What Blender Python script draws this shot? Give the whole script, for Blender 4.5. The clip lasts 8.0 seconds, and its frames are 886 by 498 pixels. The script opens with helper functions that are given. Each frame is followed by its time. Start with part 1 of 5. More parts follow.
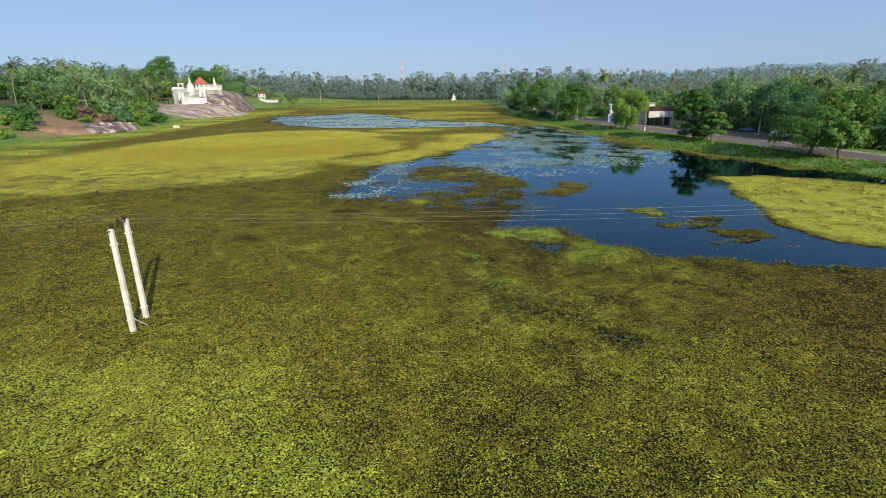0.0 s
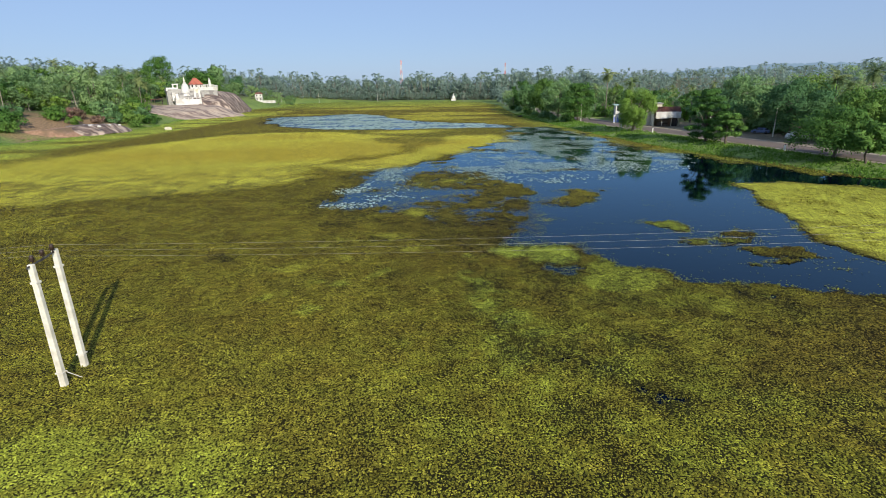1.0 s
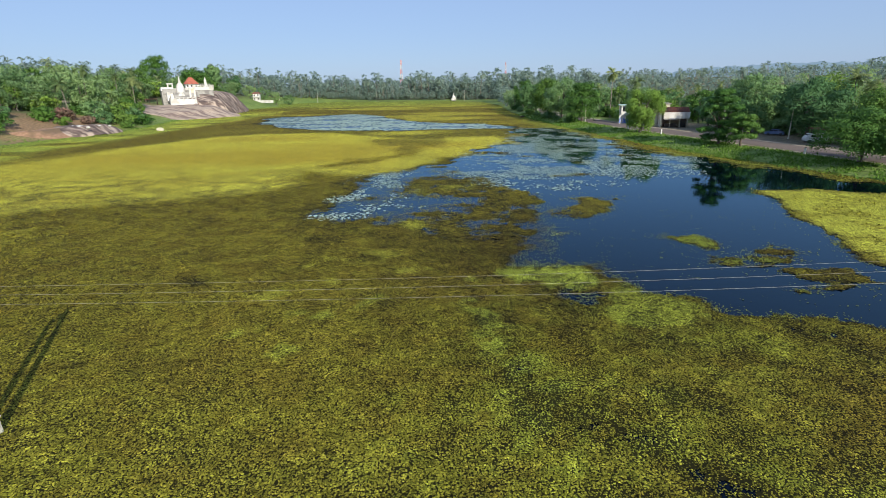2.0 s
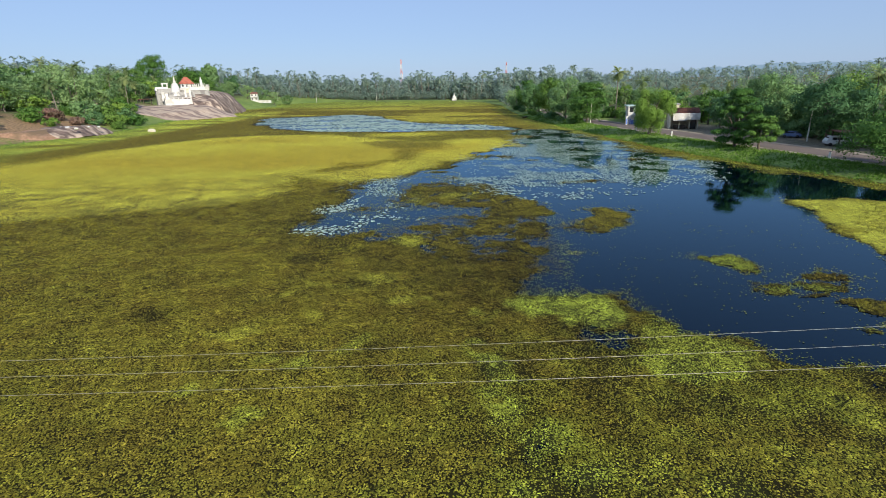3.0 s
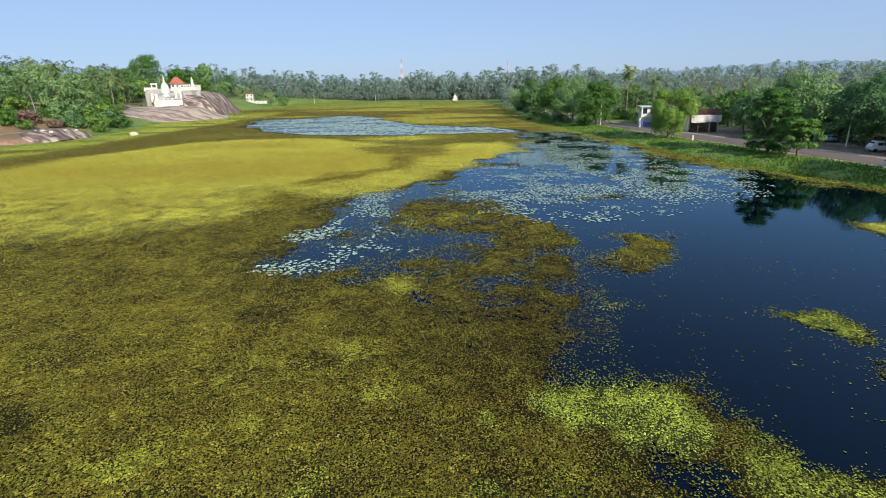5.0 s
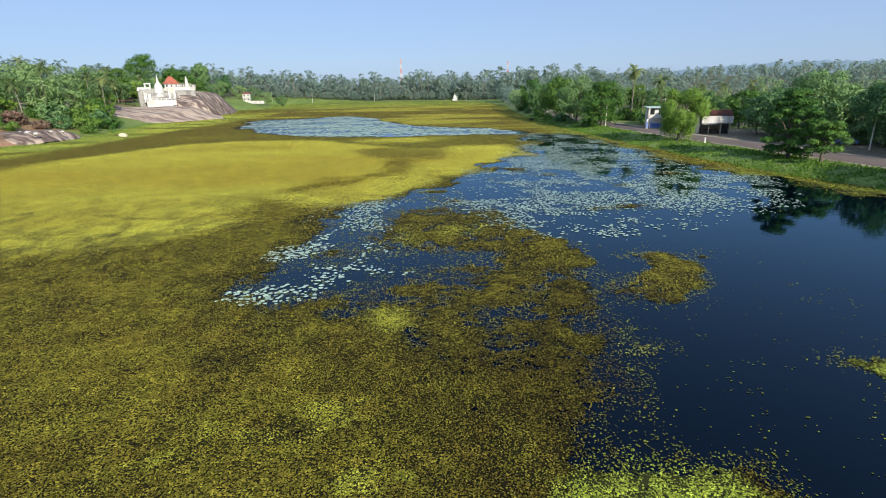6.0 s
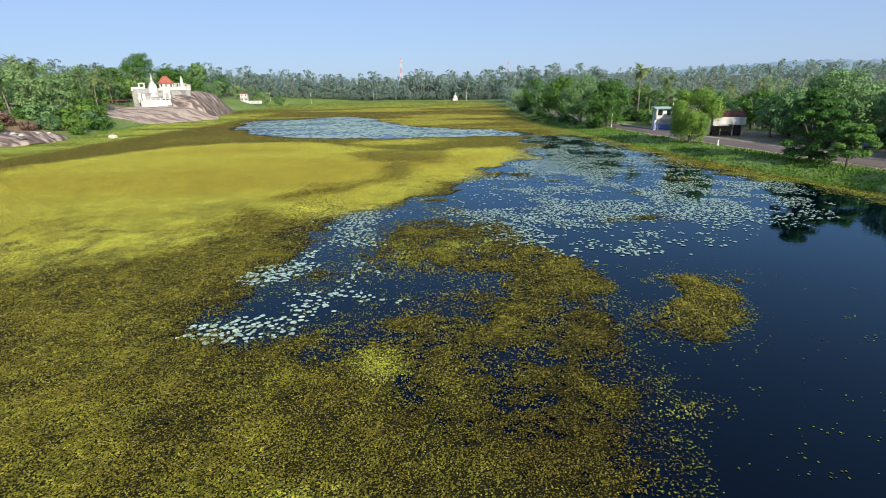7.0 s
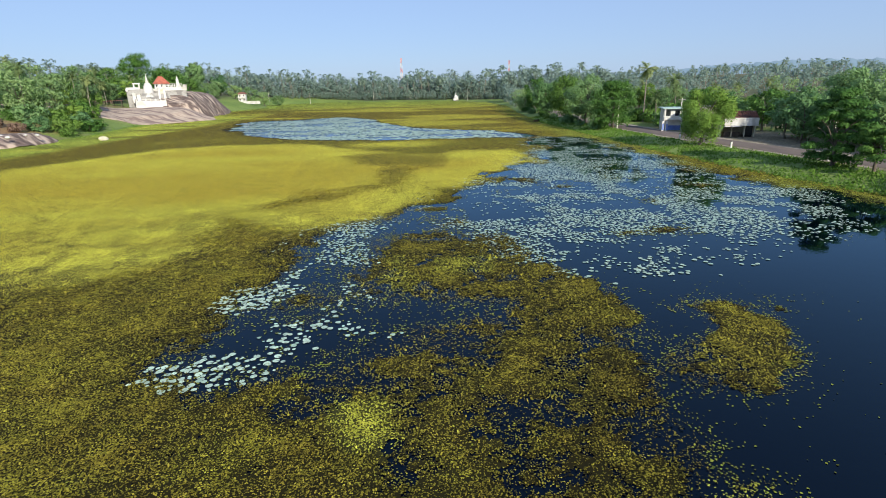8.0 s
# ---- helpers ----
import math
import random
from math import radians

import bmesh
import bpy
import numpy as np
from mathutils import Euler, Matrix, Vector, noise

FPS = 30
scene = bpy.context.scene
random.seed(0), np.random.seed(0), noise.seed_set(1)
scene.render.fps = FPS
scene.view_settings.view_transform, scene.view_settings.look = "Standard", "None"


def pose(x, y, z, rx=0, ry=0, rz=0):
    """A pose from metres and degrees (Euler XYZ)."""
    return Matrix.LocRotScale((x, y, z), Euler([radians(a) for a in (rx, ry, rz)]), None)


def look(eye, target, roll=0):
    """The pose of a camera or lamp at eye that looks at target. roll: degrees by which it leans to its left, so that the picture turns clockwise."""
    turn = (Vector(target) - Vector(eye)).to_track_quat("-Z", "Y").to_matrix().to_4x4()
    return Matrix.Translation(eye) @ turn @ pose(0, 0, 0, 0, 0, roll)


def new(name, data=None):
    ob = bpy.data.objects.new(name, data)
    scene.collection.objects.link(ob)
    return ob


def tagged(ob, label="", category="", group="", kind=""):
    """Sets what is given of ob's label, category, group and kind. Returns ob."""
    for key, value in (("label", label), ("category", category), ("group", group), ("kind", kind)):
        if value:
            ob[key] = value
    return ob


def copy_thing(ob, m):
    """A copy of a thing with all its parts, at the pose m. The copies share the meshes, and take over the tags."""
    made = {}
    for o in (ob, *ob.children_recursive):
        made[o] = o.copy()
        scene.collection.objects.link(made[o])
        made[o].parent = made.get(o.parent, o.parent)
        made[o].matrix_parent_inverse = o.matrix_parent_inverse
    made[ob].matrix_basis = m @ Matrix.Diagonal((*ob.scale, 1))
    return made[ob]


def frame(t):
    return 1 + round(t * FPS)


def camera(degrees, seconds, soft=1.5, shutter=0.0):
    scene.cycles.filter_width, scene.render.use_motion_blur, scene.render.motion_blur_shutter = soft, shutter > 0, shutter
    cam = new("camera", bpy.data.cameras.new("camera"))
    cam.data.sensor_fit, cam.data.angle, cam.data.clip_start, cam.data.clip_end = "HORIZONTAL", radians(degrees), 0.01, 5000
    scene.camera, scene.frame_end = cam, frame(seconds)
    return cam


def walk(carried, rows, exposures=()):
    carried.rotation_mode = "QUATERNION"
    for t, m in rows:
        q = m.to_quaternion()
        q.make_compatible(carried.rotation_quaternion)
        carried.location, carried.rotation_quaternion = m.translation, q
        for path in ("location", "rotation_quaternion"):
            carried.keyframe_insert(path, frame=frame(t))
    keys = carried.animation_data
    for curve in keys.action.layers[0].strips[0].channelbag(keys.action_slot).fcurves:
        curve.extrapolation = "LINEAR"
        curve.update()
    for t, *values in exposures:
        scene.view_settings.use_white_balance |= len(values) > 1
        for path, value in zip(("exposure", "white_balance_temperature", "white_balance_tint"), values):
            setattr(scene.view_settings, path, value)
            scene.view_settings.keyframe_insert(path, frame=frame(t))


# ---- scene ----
cam = camera(82.0, 8.0, 0.9)
PATH = [
    (0, (0.031, -0.001, 13.965), (0.011, 1.903, 13.353), -1.0),
    (0.5, (0.01, 2.868, 13.961), (-0.009, 4.772, 13.349), -1.0),
    (1, (0.034, 5.88, 13.962), (0.014, 7.784, 13.35), -1.1),
    (1.5, (0.032, 8.558, 13.964), (0.012, 10.462, 13.351), -1.1),
    (3, (0.022, 17.398, 13.933), (0.0, 19.302, 13.319), -1.1),
    (3.5, (0.05, 20.05, 13.943), (0.028, 21.953, 13.328), -1.1),
    (4, (0.079, 23.018, 13.952), (0.056, 24.92, 13.336), -1.1),
    (4.5, (0.108, 25.735, 13.965), (0.085, 27.637, 13.349), -1.1),
    (4.7, (0.147, 26.747, 13.959), (0.121, 28.65, 13.345), -1.2),
    (5.8, (0.189, 33.066, 13.907), (0.164, 34.969, 13.291), -1.2),
    (6, (0.21, 34.158, 13.909), (0.185, 36.061, 13.294), -1.2),
    (6.5, (0.252, 36.79, 13.904), (0.226, 38.692, 13.288), -1.2),
    (7, (0.229, 39.51, 13.918), (0.203, 41.413, 13.302), -1.2),
    (7.5, (0.273, 41.87, 13.932), (0.245, 43.772, 13.315), -1.2),
    (8, (0.283, 44.361, 13.959), (0.254, 46.263, 13.342), -1.3),
]
walk(cam, [(t, look(eye, target, roll)) for t, eye, target, roll in PATH],
     [(0, 0.36), (1.5, 0.43), (3.5, 0.47), (6, 0.53), (8, 0.55)])

# ---- world, sun, exposure ----
SUN_AZ, SUN_EL = 154.5, 25.0


def sun_vector():
    a, e = radians(SUN_AZ), radians(SUN_EL)
    return Vector((math.sin(a) * math.cos(e), math.cos(a) * math.cos(e), math.sin(e)))


world = bpy.data.worlds.new("sky")
scene.world = world
world.use_nodes = True
wn = world.node_tree.nodes
sky = wn.new("ShaderNodeTexSky")
sky.sky_type = "NISHITA"
sky.sun_disc = False
sky.sun_elevation, sky.sun_rotation = radians(SUN_EL), radians(SUN_AZ)
sky.air_density, sky.dust_density, sky.ozone_density = 1.0, 0.4, 3.0
wn["Background"].inputs["Strength"].default_value = 0.113
cool, veil = wn.new("ShaderNodeMix"), wn.new("ShaderNodeMix")
cool.data_type = veil.data_type = "RGBA"
cool.blend_type = "MULTIPLY"
cool.inputs[0].default_value, cool.inputs[7].default_value = 1.0, (0.58, 0.70, 0.88, 1)
veil.inputs[0].default_value, veil.inputs[7].default_value = 0.70, (2.5, 3.34, 5.1, 1)
world.node_tree.links.new(sky.outputs["Color"], cool.inputs[6])
world.node_tree.links.new(cool.outputs[2], veil.inputs[6])
world.node_tree.links.new(veil.outputs[2], wn["Background"].inputs["Color"])

sun = new("sun", bpy.data.lights.new("sun", "SUN"))
sun.data.energy, sun.data.angle, sun.data.color = 4.0, radians(0.6), (1.0, 0.92, 0.78)
sun.matrix_world = look(sun_vector() * 200, (0, 0, 0))


# ---- small numeric helpers ----
rng = np.random.default_rng(7)


def hash2(ix, iy, seed):
    h = (ix.astype(np.int64) * 374761393 + iy.astype(np.int64) * 668265263 + seed * 974634541) & 0x7FFFFFFF
    h = ((h ^ (h >> 13)) * 1274126177) & 0x7FFFFFFF
    return ((h ^ (h >> 16)) & 0xFFFF) / 65535.0


def vnoise(x, y, seed=0):
    ix, iy = np.floor(x), np.floor(y)
    fx, fy = x - ix, y - iy
    fx, fy = fx * fx * (3 - 2 * fx), fy * fy * (3 - 2 * fy)
    a, b = hash2(ix, iy, seed), hash2(ix + 1, iy, seed)
    c, d = hash2(ix, iy + 1, seed), hash2(ix + 1, iy + 1, seed)
    return (a + (b - a) * fx) * (1 - fy) + (c + (d - c) * fx) * fy


def fbm(x, y, size, seed=0, octaves=4):
    """Noise about 0, within about -1 and 1, with features of that size in metres."""
    total, amp, norm = 0, 1.0, 0
    for o in range(octaves):
        k = 2 ** o / size
        total = total + amp * (vnoise(x * k + 17.3 * o, y * k - 9.1 * o, seed + o) * 2 - 1)
        norm += amp
        amp *= 0.55
    return total / norm * 1.6


def sdf(x, y, poly):
    """Signed distance to a closed outline: positive inside."""
    x, y = np.asarray(x, float), np.asarray(y, float)
    best = np.full(x.shape, 1e9)
    inside = np.zeros(x.shape, bool)
    for (x0, y0), (x1, y1) in zip(poly, poly[1:] + poly[:1]):
        dx, dy = x1 - x0, y1 - y0
        t = np.clip(((x - x0) * dx + (y - y0) * dy) / (dx * dx + dy * dy), 0, 1)
        best = np.minimum(best, np.hypot(x - x0 - t * dx, y - y0 - t * dy))
        if y0 != y1:
            cross = ((y0 > y) != (y1 > y)) & (x < dx * (y - y0) / (y1 - y0) + x0)
            inside ^= cross
    return np.where(inside, best, -best)


def oval(x, y, cx, cy, rx, ry, turn=0):
    """About metres inside an oval: positive inside."""
    c, s = math.cos(radians(turn)), math.sin(radians(turn))
    u, v = (x - cx) * c + (y - cy) * s, -(x - cx) * s + (y - cy) * c
    return (1 - np.hypot(u / rx, v / ry)) * min(rx, ry)


def step(v, soft):
    t = np.clip(v / soft * 0.5 + 0.5, 0, 1)
    return t * t * (3 - 2 * t)


# ---- the plan ----
LAKE = [(110, -80), (92, 0), (76, 40), (66, 72), (60, 85), (55, 101), (50.5, 114), (46.5, 131), (43, 155), (39, 190), (34, 240),
        (34, 300), (37, 370), (30, 440), (5, 478), (-50, 500), (-105, 520), (-150, 480), (-132, 432), (-142, 370), (-134, 292),
        (-127, 250), (-119, 215), (-119, 195), (-123, 165), (-128, 130), (-130, 90), (-132, 0), (-132, -80)]
OPEN = [(8.1, 85.5), (10.8, 79), (11.4, 73), (10.5, 68), (9.2, 64), (9.2, 60), (8.6, 56), (5.6, 52.5), (6.6, 50), (11, 49.4), (11.2, 45.6),
        (16, 41.5), (20, 37.6), (27, 38.2), (34, 36.2), (48, 31), (60, 40), (70, 52), (63, 76), (56, 84), (51, 96), (45, 109), (41, 127), (38, 155),
        (34, 180), (20, 184), (20.5, 153), (16, 138), (4, 118), (-3.0, 103), (3, 92)]
LAGOON = [(1, 104), (-5.5, 98), (-11, 95.2), (-13.9, 88.3), (-14.6, 77), (-15.6, 67), (-12.2, 65), (-9, 67.2), (-6.2, 64.6), (-5.8, 68.3),
          (-2.5, 71), (2.6, 73), (4.4, 76), (-1, 76.5), (-5, 77.5), (-7.5, 83.4), (-6, 90), (-1, 92.5), (5, 90.5)]
FAR_POOL = [(20, 186), (12, 203), (-12, 222), (-19, 238), (-28, 268), (-52, 286), (-84, 272), (-77, 226), (-64, 207), (-40, 188), (-26, 180), (-5, 186)]
YELLOW_LEFT = [(-104, 70), (-62, 68.9), (-48.6, 73.1), (-36, 76.7), (-30, 80.7), (-25.5, 85), (-23.4, 88), (-27, 91), (-24, 96), (-24.8, 100), (-20, 97.6), (-9, 95.6),
               (-5.4, 98), (-4.6, 104), (-2.4, 111), (-4.2, 116.5), (5.5, 116.5), (9.7, 124.6), (15.3, 134.4), (15.6, 147), (13, 158), (4, 156), (-1.3, 150),
               (-8, 152), (-20, 160), (-27, 166), (-31, 172), (-42, 176.5), (-57, 176.7), (-68, 170.4), (-75, 159), (-80.4, 149), (-88, 141), (-96, 110)]
ISLAND_A = [(3.9, 48.4), (6.1, 49.5), (7.5, 50.3), (8.3, 49.3), (9.5, 49.9), (10.5, 48.8), (10.7, 46.7), (9.2, 44.7), (8.2, 45.2), (7.4, 46.8), (5.5, 46.9)]
ISLAND_B = [(11.0, 44.6), (12.5, 45.0), (13.4, 44.1), (14.4, 43.6), (15.7, 42.9), (16.0, 41.4), (15.0, 39.6), (10.4, 39.4), (11.2, 42.4)]
ISLAND_C = [(21.0, 57.0), (23.1, 57.3), (23.8, 56.5), (23.2, 53.9), (21.7, 55.0)]
ISLAND_D = [(17.0, 75.2), (18.2, 75.5), (18.9, 73.3), (19.4, 71.3), (17.9, 68.1), (16.1, 65.8), (13.2, 65.4), (11.6, 65.7), (11.1, 67.2), (12.2, 68.9), (15.2, 70.2)]
YELLOW_RIGHT = [(41, 77.5), (38.6, 68), (35.8, 58.4), (33.8, 50), (35, 44.5), (44, 38), (60, 44), (64, 62), (57, 73), (48, 77)]


def open_water(x, y):
    """How open the water is: above 0 open, below 0 under weeds, about in metres."""
    w = np.maximum(sdf(x, y, OPEN), sdf(x, y, LAGOON))
    far = sdf(x, y, FAR_POOL) + 5 * fbm(x, y * 0.6, 22, 31, 3)
    rough = 1.3 + 2.6 * step(y - 95, 20)
    w = np.maximum(w + rough * fbm(x, y, 6, 11, 5) + 0.5 * rough * fbm(x, y, 1.8, 10, 3), far)
    # tufts of weed among the lilies
    tufts = oval(x, y, 16, 112, 26, 34, 20) * 0.15 + 4.5 * fbm(x * 0.8, y * 1.2, 7, 19, 5) - 5.6
    w = np.minimum(w, -tufts)
    # weed that thins out over the western pool
    w = np.where(x < -8.5, w - 2.4 * step(-9.5 - x + 0.25 * (y - 75), 3) * step(94 - y, 6) * np.clip(0.6 + 0.9 * fbm(x, y, 3.5, 16, 4), 0, 1.5), w)
    w = np.maximum(w, oval(x, y, 9.3, 43.1, 1.9, 1.4, -20) + 0.9 * fbm(x, y, 1.2, 48, 4))
    w = np.minimum(w, -sdf(x, y, YELLOW_RIGHT) - 0.7 * fbm(x, y, 4, 12, 4))
    # islands of weed in the open water
    n = 1.5 * fbm(x, y, 2.4, 13, 5)
    for outline in (ISLAND_A, ISLAND_B, ISLAND_C, ISLAND_D):
        w = np.minimum(w, -(sdf(x, y, outline) + 0.45 * n))
    for cx, cy, rx, ry, turn in ((25.2, 50.5, 1.5, 0.8, 0), (27.5, 52.5, 0.9, 0.5, 0), (17.4, 74.4, 1.4, 0.6, 0), (10.2, 58.6, 0.7, 0.5, 0), (21.5, 38.6, 2.5, 0.9, -15), (-9.4, 76.2, 1.6, 0.7, 0),
                                 (11.3, 77.2, 0.5, 0.4, 0), (11.6, 45.6, 0.5, 0.4, 0), (19.5, 91.5, 1.6, 0.6, 10)):
        w = np.minimum(w, -(oval(x, y, cx, cy, rx, ry, turn) + 0.5 * n))
    broken = oval(x, y, 28, 46.5, 8, 5, -35) + 3.0 * fbm(x * 0.8, y * 2.2, 2.4, 14, 5) - 3.7
    w = np.minimum(w, -broken)
    return w


def cover(x, y):
    """Share of the surface that leaves hide, 0 to 1."""
    w = open_water(x, y)
    fringe = 2.4 + 1.0 * step(y - 96, 14) * step(170 - y, 14) + 2.4 * step(2 - x, 3) * step(y - 64, 4) * step(100 - y, 6)
    fringe = fringe - 1.4 * step(x - 10.5, 2) * step(95 - y, 10)
    base = step(-w + 0.5 + 0.5 * fbm(x, y, 1.1, 17, 3) + 0.16 * fringe * fbm(x, y, 3.2, 9, 4), fringe)
    # thin, broken weed: the tongue between the pools and the edge of the dark water
    thin = step(oval(x, y, 4, 72, 13, 19, 0), 6) * 0.40 + step(oval(x, y, 9, 60, 5, 8, 10), 3) * 0.25 + step(oval(x, y, -8, 66, 7, 5, 0), 4) * 0.2
    holes = 0.6 * fbm(x, y, 2.0, 15, 4)
    lush = np.maximum(step(sdf(x, y, YELLOW_RIGHT), 2), step(y - 100, 20))
    lush = np.maximum(lush, 0.55 * step(-x - 1 + 3 * fbm(x, y, 9, 36, 3), 9) * step(60 - y, 18))
    lush = np.maximum(lush, 0.20 * step(27 - y + 3 * fbm(x, y, 7, 37, 3), 8))
    base = base * (1 - (1 - lush) * np.clip(0.14 + 0.18 * fbm(x, y, 1.7, 18, 4), 0, 0.45))
    base = base * (1 - thin * np.clip(0.6 + 1.1 * holes, 0, 1.6))
    for cx, cy, rx, ry in ((5.2, 30.5, 1.0, 1.9), (7.2, 29.2, 1.3, 0.7), (2.0, 40.5, 0.6, 1.6), (9.9, 31.6, 1.1, 0.7), (3.6, 34, 0.5, 2.2)):
        base = base * (1 - 0.24 * step(oval(x, y, cx, cy, rx, ry) + 1.2 * holes, 0.9))
    for outline in (ISLAND_A, ISLAND_B, ISLAND_C):
        base = np.maximum(base, np.clip(0.80 + 0.5 * fbm(x, y, 0.7, 47, 3), 0.2, 0.95) * step(sdf(x, y, outline) + 1.3 * holes, 0.5))
    for cx, cy, rx, ry in ((-19.2, 47.5, 0.9, 0.5), (-11.9, 52.0, 0.7, 0.4), (-12.2, 54.2, 0.6, 0.5), (-12.2, 58.1, 1.4, 1.2), (-6.3, 52.2, 0.8, 0.6), (1.8, 51.3, 0.9, 0.7), (-4.0, 42.6, 1.0, 0.5), (9.7, 26.8, 0.9, 0.5), (11, 25.8, 1.2, 0.4)):
        base = base * (1 - 0.30 * step(oval(x, y, cx, cy, rx, ry) + 1.2 * holes, 0.9))
    base = np.maximum(base, 0.90 * step(oval(x, y, -3.8, 63.3, 1.7, 1.9) + 1.8 * holes, 1.6))
    return np.clip(base, 0, 1)


PALETTE = np.array([
    (0.130, 0.114, 0.014),   # 0 olive weed
    (0.540, 0.510, 0.056),   # 1 yellow-green mat
    (0.130, 0.094, 0.013),   # 2 brown, dying weed
    (0.190, 0.200, 0.020),   # 3 fresh green
    (0.290, 0.350, 0.042),   # 4 light green floating leaves
    (0.190, 0.260, 0.040),   # 5 shore grass
    (0.330, 0.245, 0.022),   # 6 ochre, ripening mat
])


def tint(x, y):
    """Colour of the weed, mixed from the palette."""
    n1, n2, n3 = fbm(x, y, 9, 21, 4), fbm(x, y, 30, 22, 3), 0.6 * fbm(x, y, 2.2, 23, 3) + 0.7 * fbm(x, y, 0.8, 20, 2)
    col = np.broadcast_to(PALETTE[0], x.shape + (3,)).copy()

    def mix(i, amount):
        nonlocal col
        a = np.clip(amount, 0, 1)[..., None]
        col = col * (1 - a) + PALETTE[i] * a

    mix(2, 0.45 * step(n1 - 0.1, 0.7))
    mix(3, 0.35 * step(n3 - 0.2, 0.8))
    # far reach of the lake: brown with yellow streaks
    far = step(y - 185, 30)
    mix(2, 0.45 * far)
    mix(1, far * 0.42 * step(fbm(x, y * 2.5, 40, 24, 3) - 0.15, 0.35))
    mix(5, 0.7 * step(y - 400 + 12 * n2, 60))
    # yellow meadows
    yl = sdf(x, y, YELLOW_LEFT) + 1.6 * fbm(x, y, 9, 25, 4) + 0.8 * fbm(x, y, 2.2, 38, 3)
    lit = step(yl, 3.2)
    mix(1, 0.92 * lit)
    # the mat ripens to ochre away from its bright rim, in long bands
    ripe = step(yl - 7 + 5 * fbm(x * 0.5, y, 14, 27, 3), 9)
    mix(6, 0.74 * lit * ripe * step(fbm(x * 0.45, y * 1.2, 24, 33, 3) + 0.25, 0.9))
    mix(6, 0.35 * lit * step(fbm(x * 0.7, y * 1.4, 6, 34, 4) - 0.15, 0.8)), mix(3, 0.22 * lit * step(fbm(x, y * 1.3, 2.2, 44, 4) - 0.1, 0.9))
    inlet = np.maximum.reduce([oval(x, y, -19, 108.5, 8.5, 1.8, 42), oval(x, y, -11, 116.5, 5, 1.6, 20), oval(x, y, -8.6, 128, 2.0, 11, 4), oval(x, y, -11, 146, 8, 11, 40), oval(x, y, -4, 145, 4.5, 9, 0)])
    inlet = step(inlet + 1.2 * fbm(x, y, 5, 26, 4), 2.6)
    mix(0, 0.75 * inlet * lit), mix(2, 0.35 * inlet * lit)
    strip = step(oval(x, y, -12, 172, 13, 6, 0) + 2 * fbm(x, y, 9, 46, 3), 3)
    mix(1, 0.6 * strip)
    olive = step(oval(x, y, -49, 57, 8, 6, 30) + 3 * n1, 4)
    mix(1, 0.28 * olive), mix(3, 0.3 * olive)
    yr = sdf(x, y, YELLOW_RIGHT) + 1.0 * n1
    mix(1, step(yr, 2)), mix(4, 0.55 * step(yr, 2))
    # streaks by the western shore
    west = step(-x - 96 + 3 * n1, 4) * step(330 - y, 30)
    mix(1, 0.85 * west), mix(5, 0.45 * west)
    mix(0, 0.9 * west * step(fbm(x * 0.35 + y * 0.12, y, 9, 28, 4) - 0.2, 0.3)), mix(5, 0.5 * west * step(fbm(x * 0.4, y, 7, 49, 3), 0.4))
    band = step(oval(x, y, -89, 190, 8, 100, -2) + 4 * fbm(x, y, 20, 29, 4), 4)
    mix(0, 0.95 * band), mix(2, 0.35 * band)
    mix(0, 0.9 * step(oval(x, y, -70, 235, 26, 48, 15) + 8 * n2, 8)), mix(2, 0.3 * step(oval(x, y, -70, 235, 26, 48, 15) + 8 * n2, 8))
    shore = -sdf(x, y, LAKE) + 7 + 4 * n2
    mix(5, 0.9 * step(shore, 7) * step(-x - 40, 10))
    right = step(x - 30, 6) * step(11 - sdf(x, y, LAKE) + 2 * n1, 3) * step(y - 75, 10)
    mix(0, 0.9 * right), mix(1, 0.16 * right * step(n3, 1)), mix(5, 0.5 * right * step(n1 + 0.2, 0.8))
    # near ground
    near = step(24.3 + 0.09 * (x + 20) - y + 1.0 * n1, 1.6) * step(-9.8 + 0.7 * (24.9 - y) - x + 1.5 * n1, 3)
    mix(3, 0.8 * near), mix(4, 0.42 * near)
    mix(3, 0.4 * step(oval(x, y, 14, 15, 20, 7.5, 12) + 3 * n1, 3))
    mix(1, 0.10 * step(-x - 3 + 4 * n1, 8) * step(66 - y, 12)), mix(3, 0.2 * step(-x - 3 + 4 * n1, 8) * step(66 - y, 12))
    mix(3, 0.6 * step(oval(x, y, 11, 33, 13, 11, 10) + 3 * n1, 4))
    mix(4, 0.25 * step(oval(x, y, 11, 33, 13, 11, 10) + 3 * n1, 4) * step(n3 - 0.1, 0.5))
    mix(1, 0.11 * step(y - 58, 10) * step(100 - y, 8) * step(4 - x, 8))
    mix(2, 0.40 * step(75 - y, 15) * step(fbm(x, y, 1.6, 35, 3) - 0.2, 0.5))
    mix(2, 0.65 * step(oval(x, y, 25, 30, 9, 6, -20) + 2.5 * n1, 3))
    mix(2, 0.25 * step(oval(x, y, 21, 29.5, 12, 5, -30) + 2.5 * n1, 3))
    mix(2, 0.30 * step(oval(x, y, 8, 38, 4, 3, 20) + 2 * n1, 2))
    mix(2, 0.25 * step(oval(x, y, 3, 72, 8, 9, 0) + 2.5 * n1, 3)), mix(1, 0.16 * step(oval(x, y, 2, 75, 11, 13, 0) + 2.5 * n1, 4))
    mix(2, 0.20 * step(y - 36 + 2 * n1, 12) * step(96 - y, 6) * (1 - lit))
